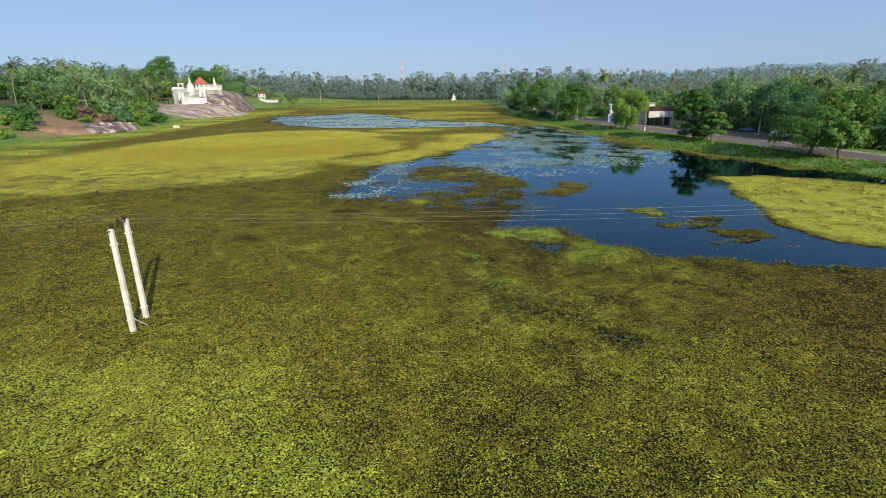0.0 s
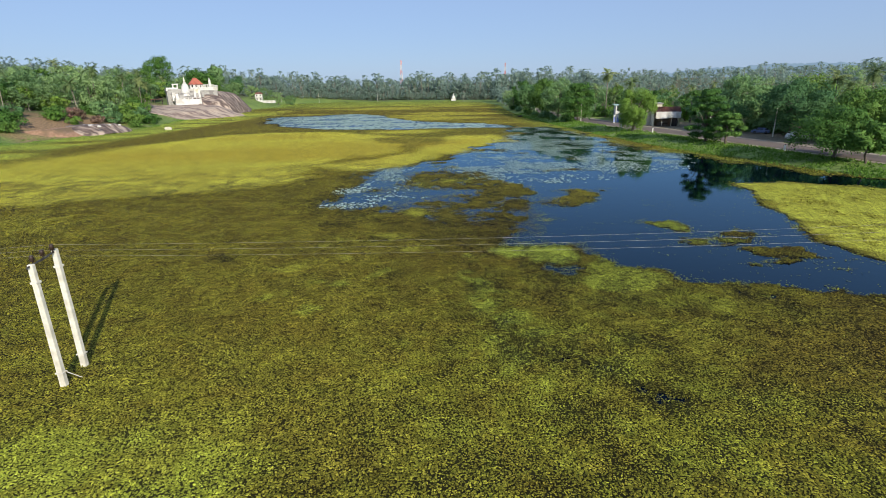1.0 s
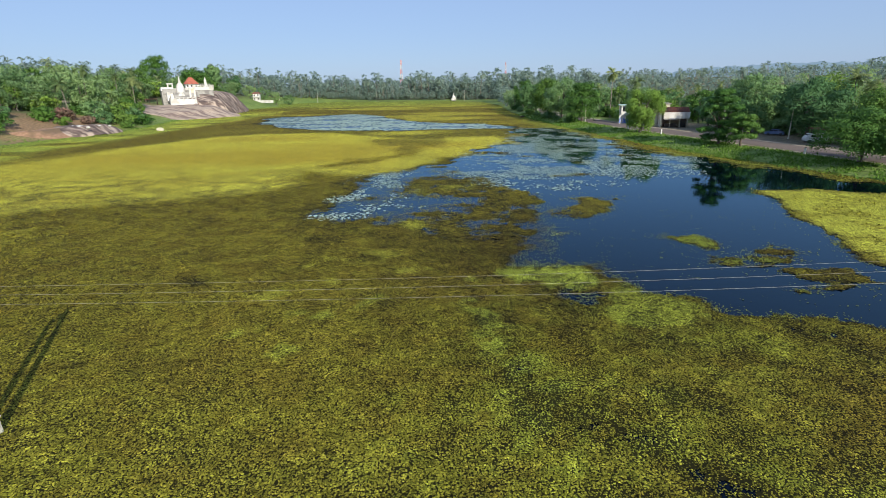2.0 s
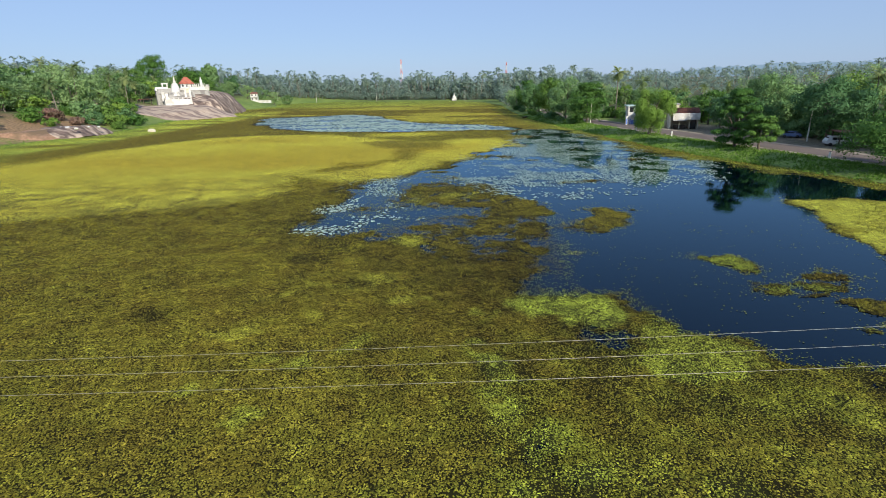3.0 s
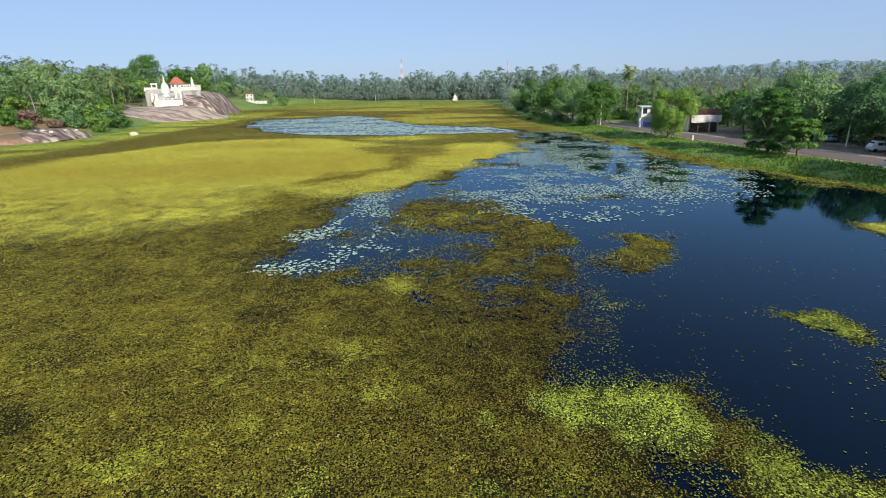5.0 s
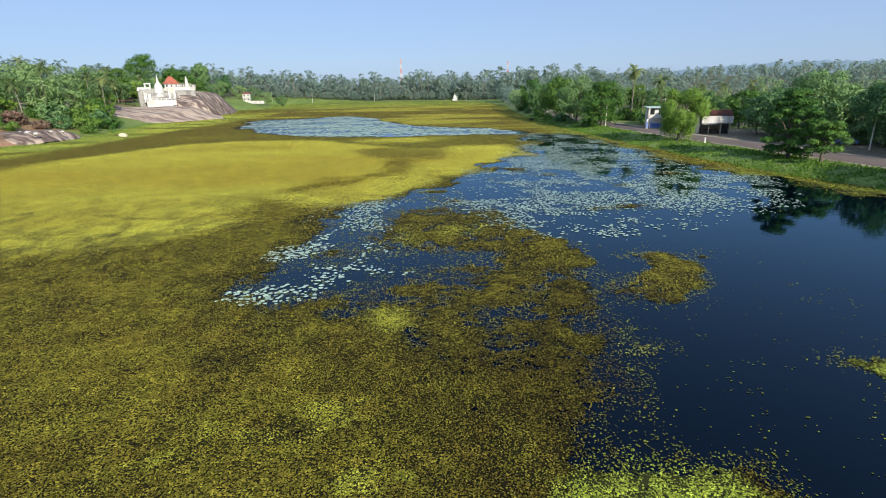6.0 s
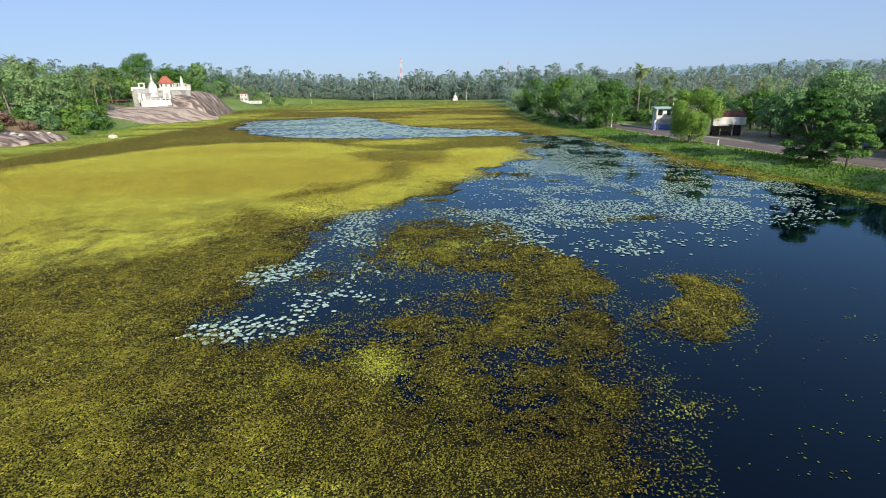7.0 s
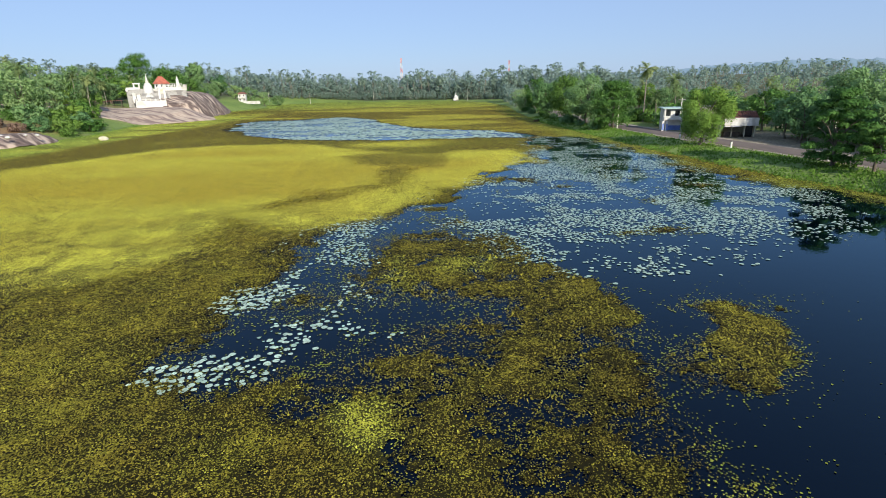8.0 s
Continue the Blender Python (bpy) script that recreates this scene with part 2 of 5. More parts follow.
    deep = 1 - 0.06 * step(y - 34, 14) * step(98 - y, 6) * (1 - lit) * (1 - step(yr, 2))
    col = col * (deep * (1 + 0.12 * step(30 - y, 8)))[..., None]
    mix(2, 0.7 * step(oval(x, y, 18, 22, 4.5, 0.9, -25) + 0.8 * n3 + 0.4 * n1, 0.9))
    # light green patches
    for outline, a in ((ISLAND_A, 0.9), (ISLAND_B, 0.5), (ISLAND_C, 0.85)):
        mix(4, a * step(sdf(x, y, outline) + 0.35 + 0.6 * n3, 0.4))
    spots = ((2.2, 40.4, 0.8, 2.6, 8, 0.9), (2.6, 36.6, 0.7, 2.2, -10, 0.8), (3.4, 34.4, 0.7, 1.6, -25, 0.7), (4.6, 31.5, 0.7, 2.0, -30, 0.6),
             (25.2, 50.5, 1.6, 0.9, 0, 0.9), (-12.3, 38.8, 0.9, 0.6, 0, 0.6), (-9.2, 36.7, 0.6, 0.6, 0, 0.6),
             (-8.1, 41.4, 0.6, 0.5, 0, 0.7), (-9.4, 41.6, 0.5, 0.4, 0, 0.5), (-5.7, 42.8, 0.4, 0.6, 0, 0.7), (-5.4, 44.0, 0.5, 0.3, 0, 0.6), (-1.5, 49.5, 0.4, 0.4, 0, 0.5), (2.0, 46.8, 0.6, 0.4, 0, 0.6))
    for cx, cy, rx, ry, turn, a in spots:
        mix(4, 0.72 * a * step(oval(x, y, cx, cy, rx, ry, turn) - 0.1 + 0.75 * n3, 0.5))
    spots = ((-20.3, 43.3, 0.6, 0.4, 0, 0.5), (-13.1, 44.4, 0.7, 0.4, 0, 0.4), (-12.6, 50.4, 0.7, 0.4, 0, 0.45), (-8.3, 47.1, 0.4, 0.4, 0, 0.4), (-8.6, 52.1, 0.7, 0.3, 0, 0.4), (-4.9, 53.6, 1.3, 1.2, 0, 0.45), (-3.4, 49.3, 0.6, 0.7, 0, 0.6),
             (-3.8, 63.3, 1.6, 1.8, 0, 0.75), (-3.9, 80.7, 1.2, 4.0, 0, 0.5), (1.8, 83.7, 3.0, 2.0, 0, 0.5), (10.2, 58.6, 0.9, 0.6, 0, 1.0))
    for cx, cy, rx, ry, turn, a in spots:
        mix(4, 0.6 * a * step(oval(x, y, cx, cy, rx, ry, turn) + 0.7 * n3, 0.35))
        mix(1, 0.4 * a * step(oval(x, y, cx, cy, rx, ry, turn) + 0.7 * n3, 0.35))
    mix(1, 0.30 * step(oval(x, y, 16, 70.5, 4.5, 5, 20) + n3, 1.5)), mix(2, 0.30 * step(oval(x, y, 16, 70.5, 4.5, 5, 20) - 1.5 * n3, 1.5))
    return col


ROAD_Y = np.array([-60, 40, 79, 99, 135, 178, 238, 300, 400, 520, 900.0])
ROAD_X = np.array([110, 87, 74.0, 70.0, 62.3, 52.5, 46.5, 45, 49, 56, 80.0])
ROAD_Z, ROAD_HALF = 1.1, 3.4


def road_x(y):
    k = np.array([-2.0, -1, 0, 1, 2]) * 9
    return sum(np.interp(np.asarray(y, float) + d, ROAD_Y, ROAD_X) for d in k) / 5


def ground_z(x, y):
    """Height of the land; the lake's bed lies below 0."""
    x, y = np.asarray(x, float), np.asarray(y, float)
    d = -sdf(x, y, LAKE)
    bed = -1.2 + 0 * x
    n = fbm(x, y, 30, 41, 4)
    low = np.clip(d / 6, 0, 1) * 0.9 + 0.12 + 0.25 * n * np.clip(d / 8, 0, 1)
    west = step(-x - 95, 30) * step(560 - y, 120)
    ramp = 12 * (1 - np.exp(-np.clip(d - 4, 0, None) / 30)) * west * (0.75 + 0.25 * step(y - 200, 60))
    east = step(x - 40, 30) * np.clip((d - 60) / 420, 0, 1) * 16
    hill = low + ramp + east + n * np.clip(d / 60, 0, 1) * 1.2
    off = np.abs(x - road_x(y))
    flat = step(ROAD_HALF + 3.2 - off, 2.4) * (y > -80) * (y < 560)
    hill = hill * (1 - flat) + (ROAD_Z - 0.12) * flat
    yard = step(oval(x, y, 72, 150, 20, 45, 8), 6)
    hill = hill * (1 - yard) + (ROAD_Z - 0.12) * yard
    return np.where(d > 0, np.maximum(hill, 0.1), np.clip(0.12 + d * 0.4, -1.2, 0.12))


# ---- materials ----
def material(name):
    m = bpy.data.materials.new(name)
    m.use_nodes = True
    return m, m.node_tree.nodes, m.node_tree.links, m.node_tree.nodes["Principled BSDF"]


def surface(name, a, b, c=None, size=0.3, large=6.0, rough=0.8, bump=0.3, metal=0.0, stretch=(1, 1, 1), turn=0):
    """Two colours in a fine grain, a third in large stains, with relief."""
    m, n, l, p = material(name)
    co = n.new("ShaderNodeTexCoord")
    mp = n.new("ShaderNodeMapping")
    mp.vector_type = "TEXTURE"
    mp.inputs["Scale"].default_value, mp.inputs["Rotation"].default_value = [1 / k for k in stretch], (0, 0, radians(turn))
    l.new(co.outputs["Object"], mp.inputs["Vector"])
    fine, big = n.new("ShaderNodeTexNoise"), n.new("ShaderNodeTexNoise")
    fine.inputs["Scale"].default_value, fine.inputs["Detail"].default_value = 1 / size, 6
    big.inputs["Scale"].default_value, big.inputs["Detail"].default_value = 1 / large, 4
    l.new(mp.outputs["Vector"], fine.inputs["Vector"]), l.new(mp.outputs["Vector"], big.inputs["Vector"])
    r1, r2 = n.new("ShaderNodeValToRGB"), n.new("ShaderNodeValToRGB")
    r1.color_ramp.elements[0].position, r1.color_ramp.elements[1].position = 0.35, 0.65
    r1.color_ramp.elements[0].color, r1.color_ramp.elements[1].color = (*a, 1), (*b, 1)
    r2.color_ramp.elements[0].position, r2.color_ramp.elements[1].position = 0.48, 0.62
    mix = n.new("ShaderNodeMix")
    mix.data_type = "RGBA"
    l.new(fine.outputs["Fac"], r1.inputs["Fac"]), l.new(big.outputs["Fac"], r2.inputs["Fac"])
    l.new(r2.outputs["Color"], mix.inputs[0]), l.new(r1.outputs["Color"], mix.inputs[6])
    mix.inputs[7].default_value = (*(c or b), 1)
    l.new(mix.outputs[2], p.inputs["Base Color"])
    p.inputs["Roughness"].default_value, p.inputs["Metallic"].default_value = rough, metal
    bp = n.new("ShaderNodeBump")
    bp.inputs["Strength"].default_value, bp.inputs["Distance"].default_value = bump, size * 0.3
    l.new(fine.outputs["Fac"], bp.inputs["Height"]), l.new(bp.outputs["Normal"], p.inputs["Normal"])
    return m


def foliage(name, dark, light, lets=0.30, gloss=0.55):
    """Leaves that differ one by one and tree by tree, and let some light through."""
    m, n, l, p = material(name)
    geo, ob = n.new("ShaderNodeNewGeometry"), n.new("ShaderNodeObjectInfo")
    ramp = n.new("ShaderNodeValToRGB")
    ramp.color_ramp.elements[0].color, ramp.color_ramp.elements[1].color = (*dark, 1), (*light, 1)
    l.new(geo.outputs["Random Per Island"], ramp.inputs["Fac"])
    hs = n.new("ShaderNodeHueSaturation")
    sub = n.new("ShaderNodeMapRange")
    sub.inputs["To Min"].default_value, sub.inputs["To Max"].default_value = 0.75, 1.3
    hue = n.new("ShaderNodeMapRange")
    hue.inputs["To Min"].default_value, hue.inputs["To Max"].default_value = 0.515, 0.475
    l.new(ob.outputs["Random"], sub.inputs["Value"]), l.new(ob.outputs["Random"], hue.inputs["Value"])
    l.new(ramp.outputs["Color"], hs.inputs["Color"]), l.new(sub.outputs["Result"], hs.inputs["Value"]), l.new(hue.outputs["Result"], hs.inputs["Hue"])
    l.new(hs.outputs["Color"], p.inputs["Base Color"])
    p.inputs["Roughness"].default_value = gloss
    p.inputs["Specular IOR Level"].default_value = 0.14
    tr, mx = n.new("ShaderNodeBsdfTranslucent"), n.new("ShaderNodeMixShader")
    l.new(hs.outputs["Color"], tr.inputs["Color"])
    mx.inputs[0].default_value = lets
    l.new(p.outputs["BSDF"], mx.inputs[1]), l.new(tr.outputs["BSDF"], mx.inputs[2])
    l.new(mx.outputs["Shader"], n["Material Output"].inputs["Surface"])
    return m


def weed_sheet():
    """The thick of the mat: leaf beside leaf, each of its own shade, darkened tint and water between them."""
    m, n, l, p = material("weed_mat")
    at, cv = n.new("ShaderNodeAttribute"), n.new("ShaderNodeAttribute")
    at.attribute_name, cv.attribute_name = "tint", "cover"
    co = n.new("ShaderNodeTexCoord")

    def math(kind, a, b):
        k = n.new("ShaderNodeMath")
        k.operation = kind
        for i, v in enumerate((a, b)):
            if isinstance(v, (int, float)):
                k.inputs[i].default_value = v
            else:
                l.new(v, k.inputs[i])
        return k.outputs[0]

    def spread_to(v, a, b, c, d):
        k = n.new("ShaderNodeMapRange")
        for name, x in (("From Min", a), ("From Max", b), ("To Min", c), ("To Max", d)):
            k.inputs[name].default_value = x
        l.new(v, k.inputs["Value"])
        return k.outputs["Result"]

    warp = n.new("ShaderNodeTexNoise")
    warp.inputs["Scale"].default_value, warp.inputs["Detail"].default_value = 6.0, 3
    l.new(co.outputs["Object"], warp.inputs["Vector"])
    bent = n.new("ShaderNodeMix")
    bent.data_type = "VECTOR"
    bent.inputs[0].default_value = 0.12
    l.new(co.outputs["Object"], bent.inputs[4]), l.new(warp.outputs["Color"], bent.inputs[5])
    cell = n.new("ShaderNodeTexVoronoi")
    cell.inputs["Scale"].default_value = 12.5
    l.new(bent.outputs[1], cell.inputs["Vector"])
    rgb = n.new("ShaderNodeSeparateColor")
    l.new(cell.outputs["Color"], rgb.inputs["Color"])
    clump = n.new("ShaderNodeTexNoise")
    clump.inputs["Scale"].default_value, clump.inputs["Detail"].default_value = 1.5, 6
    clump.inputs["Roughness"].default_value = 0.7
    l.new(co.outputs["Object"], clump.inputs["Vector"])
    # a leaf stands in its cell where the cover is above the cell's own chance
    chance = math("ADD", math("MULTIPLY", rgb.outputs[0], 0.55), spread_to(clump.outputs["Fac"], 0.3, 0.7, 0.0, 0.55))
    there = math("GREATER_THAN", cv.outputs["Fac"], math("MULTIPLY", chance, 0.93))
    radius = math("MULTIPLY", spread_to(rgb.outputs[1], 0, 1, 0.80, 1.15), spread_to(cv.outputs["Fac"], 0.70, 1.0, 0.36, 0.62))
    leaf = math("MULTIPLY", there, math("LESS_THAN", cell.outputs["Distance"], radius))
    body = math("GREATER_THAN", cv.outputs["Fac"], spread_to(clump.outputs["Fac"], 0.32, 0.68, 0.32, 0.80))
    # rosettes: leaves of one plant are of one shade
    plant, hue = n.new("ShaderNodeTexVoronoi"), n.new("ShaderNodeSeparateColor")
    plant.inputs["Scale"].default_value = 3.3
    l.new(bent.outputs[1], plant.inputs["Vector"]), l.new(plant.outputs["Color"], hue.inputs["Color"])
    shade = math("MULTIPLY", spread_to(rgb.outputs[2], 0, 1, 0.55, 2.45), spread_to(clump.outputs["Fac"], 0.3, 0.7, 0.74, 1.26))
    shade = math("MULTIPLY", shade, spread_to(hue.outputs[0], 0, 1, 0.54, 1.46))
    # the dense yellow mat is more even
    own, even = n.new("ShaderNodeSeparateColor"), n.new("ShaderNodeMix")
    l.new(at.outputs["Color"], own.inputs["Color"]), l.new(spread_to(own.outputs[0], 0.2, 0.42, 0.0, 0.80), even.inputs[0])
    l.new(shade, even.inputs[2])
    even.inputs[3].default_value = 1.42
    hs = n.new("ShaderNodeHueSaturation")
    l.new(at.outputs["Color"], hs.inputs["Color"]), l.new(even.outputs[0], hs.inputs["Value"])
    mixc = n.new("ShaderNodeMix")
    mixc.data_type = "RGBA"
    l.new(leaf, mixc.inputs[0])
    # gaps take the leaf tint at a much lower value
    leaf_gap = n.new("ShaderNodeHueSaturation")
    leaf_gap.inputs["Value"].default_value, leaf_gap.inputs["Saturation"].default_value = 0.12, 0.8
    l.new(at.outputs["Color"], leaf_gap.inputs["Color"]), l.new(leaf_gap.outputs["Color"], mixc.inputs[6])
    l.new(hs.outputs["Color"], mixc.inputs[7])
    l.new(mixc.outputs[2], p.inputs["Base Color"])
    p.inputs["Roughness"].default_value = 0.9
    p.inputs["Specular IOR Level"].default_value = 0.08
    bp = n.new("ShaderNodeBump")
    bp.inputs["Strength"].default_value, bp.inputs["Distance"].default_value = 0.5, 0.05
    height = math("MULTIPLY", leaf, math("ADD", math("SUBTRACT", 0.9, cell.outputs["Distance"]), math("MULTIPLY", rgb.outputs[2], 0.8)))
    l.new(height, bp.inputs["Height"]), l.new(bp.outputs["Normal"], p.inputs["Normal"])
    tr, mx = n.new("ShaderNodeBsdfTransparent"), n.new("ShaderNodeMixShader")
    l.new(math("MAXIMUM", leaf, body), mx.inputs[0]), l.new(tr.outputs["BSDF"], mx.inputs[1]), l.new(p.outputs["BSDF"], mx.inputs[2])
    l.new(mx.outputs["Shader"], n["Material Output"].inputs["Surface"])
    return m


def weed_leaf():
    """Single floating leaves: colour from the plan, each a little different."""
    m, n, l, p = material("weed_leaf")
    at, geo = n.new("ShaderNodeAttribute"), n.new("ShaderNodeNewGeometry")
    at.attribute_name = "tint"
    val, hue = n.new("ShaderNodeMapRange"), n.new("ShaderNodeMapRange")
    val.inputs["To Min"].default_value, val.inputs["To Max"].default_value = 0.40, 1.56
    l.new(geo.outputs["Random Per Island"], val.inputs["Value"])
    hs = n.new("ShaderNodeHueSaturation")
    l.new(at.outputs["Color"], hs.inputs["Color"]), l.new(val.outputs["Result"], hs.inputs["Value"])
    l.new(hs.outputs["Color"], p.inputs["Base Color"])
    p.inputs["Roughness"].default_value = 0.7
    p.inputs["Specular IOR Level"].default_value = 0.12
    return m


def ground_material():
    m, n, l, p = material("ground")
    at, co = n.new("ShaderNodeAttribute"), n.new("ShaderNodeTexCoord")
    at.attribute_name = "tint"
    fine = n.new("ShaderNodeTexNoise")
    fine.inputs["Scale"].default_value, fine.inputs["Detail"].default_value = 1.7, 8
    l.new(co.outputs["Object"], fine.inputs["Vector"])
    val = n.new("ShaderNodeMapRange")
    val.inputs["From Min"].default_value, val.inputs["From Max"].default_value = 0.3, 0.7
    val.inputs["To Min"].default_value, val.inputs["To Max"].default_value = 0.55, 1.4
    l.new(fine.outputs["Fac"], val.inputs["Value"])
    hs = n.new("ShaderNodeHueSaturation")
    l.new(at.outputs["Color"], hs.inputs["Color"]), l.new(val.outputs["Result"], hs.inputs["Value"])
    l.new(hs.outputs["Color"], p.inputs["Base Color"])
    p.inputs["Roughness"].default_value = 0.95
    bp = n.new("ShaderNodeBump")
    bp.inputs["Strength"].default_value, bp.inputs["Distance"].default_value = 0.6, 0.3
    l.new(fine.outputs["Fac"], bp.inputs["Height"]), l.new(bp.outputs["Normal"], p.inputs["Normal"])
    return m


def water_material():
    """Dark peaty water; the reflection's blue and far paleness are painted into its gloss colour."""
    m, n, l, p = material("water")
    p.inputs["Base Color"].default_value = (0.0002, 0.0010, 0.0052, 1)
    p.inputs["Roughness"].default_value, p.inputs["Specular IOR Level"].default_value = 0.9, 0.0
    co, ns = n.new("ShaderNodeTexCoord"), n.new("ShaderNodeTexNoise")
    ns.inputs["Scale"].default_value, ns.inputs["Detail"].default_value = 1.1, 4
    l.new(co.outputs["Object"], ns.inputs["Vector"])
    gloss, fres, mx = n.new("ShaderNodeBsdfGlossy"), n.new("ShaderNodeFresnel"), n.new("ShaderNodeMixShader")
    fres.inputs["IOR"].default_value = 1.28
    # reflected sky's blue, and its hazy paleness far off, set as colours
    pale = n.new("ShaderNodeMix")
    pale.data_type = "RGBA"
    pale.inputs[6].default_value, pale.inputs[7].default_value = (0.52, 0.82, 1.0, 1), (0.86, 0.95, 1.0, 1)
    # wind ruffles the far end of the lake
    xyz, ruffle = n.new("ShaderNodeSeparateXYZ"), n.new("ShaderNodeMapRange")
    l.new(co.outputs["Object"], xyz.inputs["Vector"]), l.new(xyz.outputs["Y"], ruffle.inputs["Value"])
    for name, v in (("From Min", 160), ("From Max", 200), ("To Min", 0.03), ("To Max", 0.14)):
        ruffle.inputs[name].default_value = v
    l.new(ruffle.outputs["Result"], gloss.inputs["Roughness"])
    # the far end's paler reflection is painted in by distance
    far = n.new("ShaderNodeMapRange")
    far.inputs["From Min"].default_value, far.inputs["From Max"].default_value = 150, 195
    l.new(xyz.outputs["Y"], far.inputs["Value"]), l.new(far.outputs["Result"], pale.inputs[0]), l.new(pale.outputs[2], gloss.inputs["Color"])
    bp = n.new("ShaderNodeBump")
    bp.inputs["Strength"].default_value, bp.inputs["Distance"].default_value = 0.10, 0.05
    l.new(ns.outputs["Fac"], bp.inputs["Height"])
    l.new(bp.outputs["Normal"], gloss.inputs["Normal"]), l.new(bp.outputs["Normal"], fres.inputs["Normal"])
    l.new(fres.outputs["Fac"], mx.inputs[0]), l.new(p.outputs["BSDF"], mx.inputs[1]), l.new(gloss.outputs["BSDF"], mx.inputs[2])
    l.new(mx.outputs["Shader"], n["Material Output"].inputs["Surface"])
    return m


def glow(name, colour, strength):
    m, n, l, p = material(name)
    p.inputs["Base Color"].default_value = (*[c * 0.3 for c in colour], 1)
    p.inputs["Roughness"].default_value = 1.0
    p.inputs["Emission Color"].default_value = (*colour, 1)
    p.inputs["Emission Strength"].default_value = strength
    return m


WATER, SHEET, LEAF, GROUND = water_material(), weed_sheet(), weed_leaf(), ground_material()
ASPHALT = surface("asphalt", (0.145, 0.110, 0.092), (0.185, 0.145, 0.120), (0.115, 0.090, 0.078), 0.08, 5, 0.9, 0.2, stretch=(1, 0.3, 1))
SHOULDER = surface("sandy_shoulder", (0.30, 0.25, 0.19), (0.40, 0.34, 0.27), (0.22, 0.19, 0.12), 0.3, 3, 0.95, 0.4)
CONCRETE = surface("pale_concrete", (0.62, 0.59, 0.50), (0.72, 0.69, 0.60), (0.52, 0.49, 0.41), 0.15, 0.9, 0.8, 0.25)
GREYC = surface("grey_concrete", (0.30, 0.29, 0.27), (0.40, 0.39, 0.36), (0.22, 0.21, 0.20), 0.3, 2.0, 0.9, 0.3)
WHITE = surface("whitewash", (0.60, 0.585, 0.55), (0.68, 0.665, 0.63), (0.50, 0.48, 0.43), 0.5, 2.5, 0.7, 0.15)
CREAM = surface("cream_plaster", (0.62, 0.57, 0.42), (0.70, 0.65, 0.50), (0.50, 0.45, 0.33), 0.5, 2.0, 0.8, 0.15)
BLUE = surface("blue_paint", (0.10, 0.18, 0.50), (0.13, 0.22, 0.55), (0.09, 0.15, 0.42), 0.5, 2.0, 0.6, 0.1)
TEAL = surface("pale_green_roof", (0.35, 0.50, 0.46), (0.42, 0.56, 0.52), (0.30, 0.42, 0.38), 0.5, 2.0, 0.6, 0.1)
REDTILE = surface("red_roof_tiles", (0.36, 0.10, 0.06), (0.46, 0.14, 0.085), (0.30, 0.09, 0.06), 0.35, 2.0, 0.8, 0.5)
OLDTILE = surface("old_roof_tiles", (0.17, 0.07, 0.05), (0.26, 0.10, 0.07), (0.10, 0.06, 0.05), 0.35, 2.0, 0.85, 0.6)
ROCK = surface("weathered_granite", (0.16, 0.125, 0.115), (0.25, 0.20, 0.18), (0.46, 0.38, 0.31), 1.2, 7, 0.9, 0.7, stretch=(1, 1, 0.5))
STREAK = surface("streaked_granite", (0.075, 0.054, 0.048), (0.18, 0.130, 0.110), (0.44, 0.35, 0.28), 0.8, 1.7, 0.9, 1.0, stretch=(0.22, 1.0, 0.5), turn=-6)
PALEROCK = surface("sunlit_rock", (0.36, 0.28, 0.22), (0.46, 0.37, 0.29), (0.20, 0.145, 0.125), 0.8, 2.4, 0.9, 0.8, stretch=(0.22, 1.0, 0.5), turn=-4)
EARTH = surface("bare_earth", (0.26, 0.15, 0.09), (0.36, 0.22, 0.14), (0.18, 0.12, 0.07), 0.8, 5, 0.95, 0.5)
STEEL = surface("dull_steel", (0.10, 0.10, 0.10), (0.16, 0.15, 0.14), (0.07, 0.06, 0.06), 0.05, 0.4, 0.55, 0.1, metal=0.7)
WIRE = surface("aluminium_wire", (0.34, 0.33, 0.27), (0.40, 0.38, 0.31), None, 0.05, 0.5, 0.45, 0.0, metal=0.3)
CERAMIC = surface("brown_ceramic", (0.030, 0.018, 0.014), (0.045, 0.026, 0.02), None, 0.05, 0.3, 0.3, 0.05)
BARK = surface("bark", (0.085, 0.065, 0.048), (0.15, 0.12, 0.09), (0.20, 0.18, 0.15), 0.12, 0.8, 0.95, 0.6, stretch=(1, 1, 0.3))
PALEBARK = surface("palm_bark", (0.20, 0.175, 0.14), (0.30, 0.265, 0.22), (0.15, 0.13, 0.10), 0.12, 1.0, 0.95, 0.5, stretch=(0.4, 0.4, 1.6))
CARWHITE = surface("white_car_paint", (0.72, 0.72, 0.70), (0.76, 0.76, 0.74), (0.66, 0.65, 0.62), 0.4, 1.5, 0.3, 0.02)
CARBLUE = surface("blue_car_paint", (0.10, 0.16, 0.34), (0.12, 0.19, 0.38), None, 0.4, 1.5, 0.3, 0.02)
RUBBER = surface("rubber", (0.015, 0.015, 0.015), (0.025, 0.025, 0.024), None, 0.05, 0.3, 0.85, 0.1)
DARK = surface("dark_glass", (0.015, 0.018, 0.02), (0.025, 0.028, 0.03), None, 0.3, 1.0, 0.12, 0.0)
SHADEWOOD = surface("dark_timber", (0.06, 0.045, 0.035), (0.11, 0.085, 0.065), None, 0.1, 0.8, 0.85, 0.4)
REDPAINT = surface("red_paint", (0.55, 0.20, 0.17), (0.62, 0.24, 0.20), None, 0.5, 3.0, 0.5, 0.05)
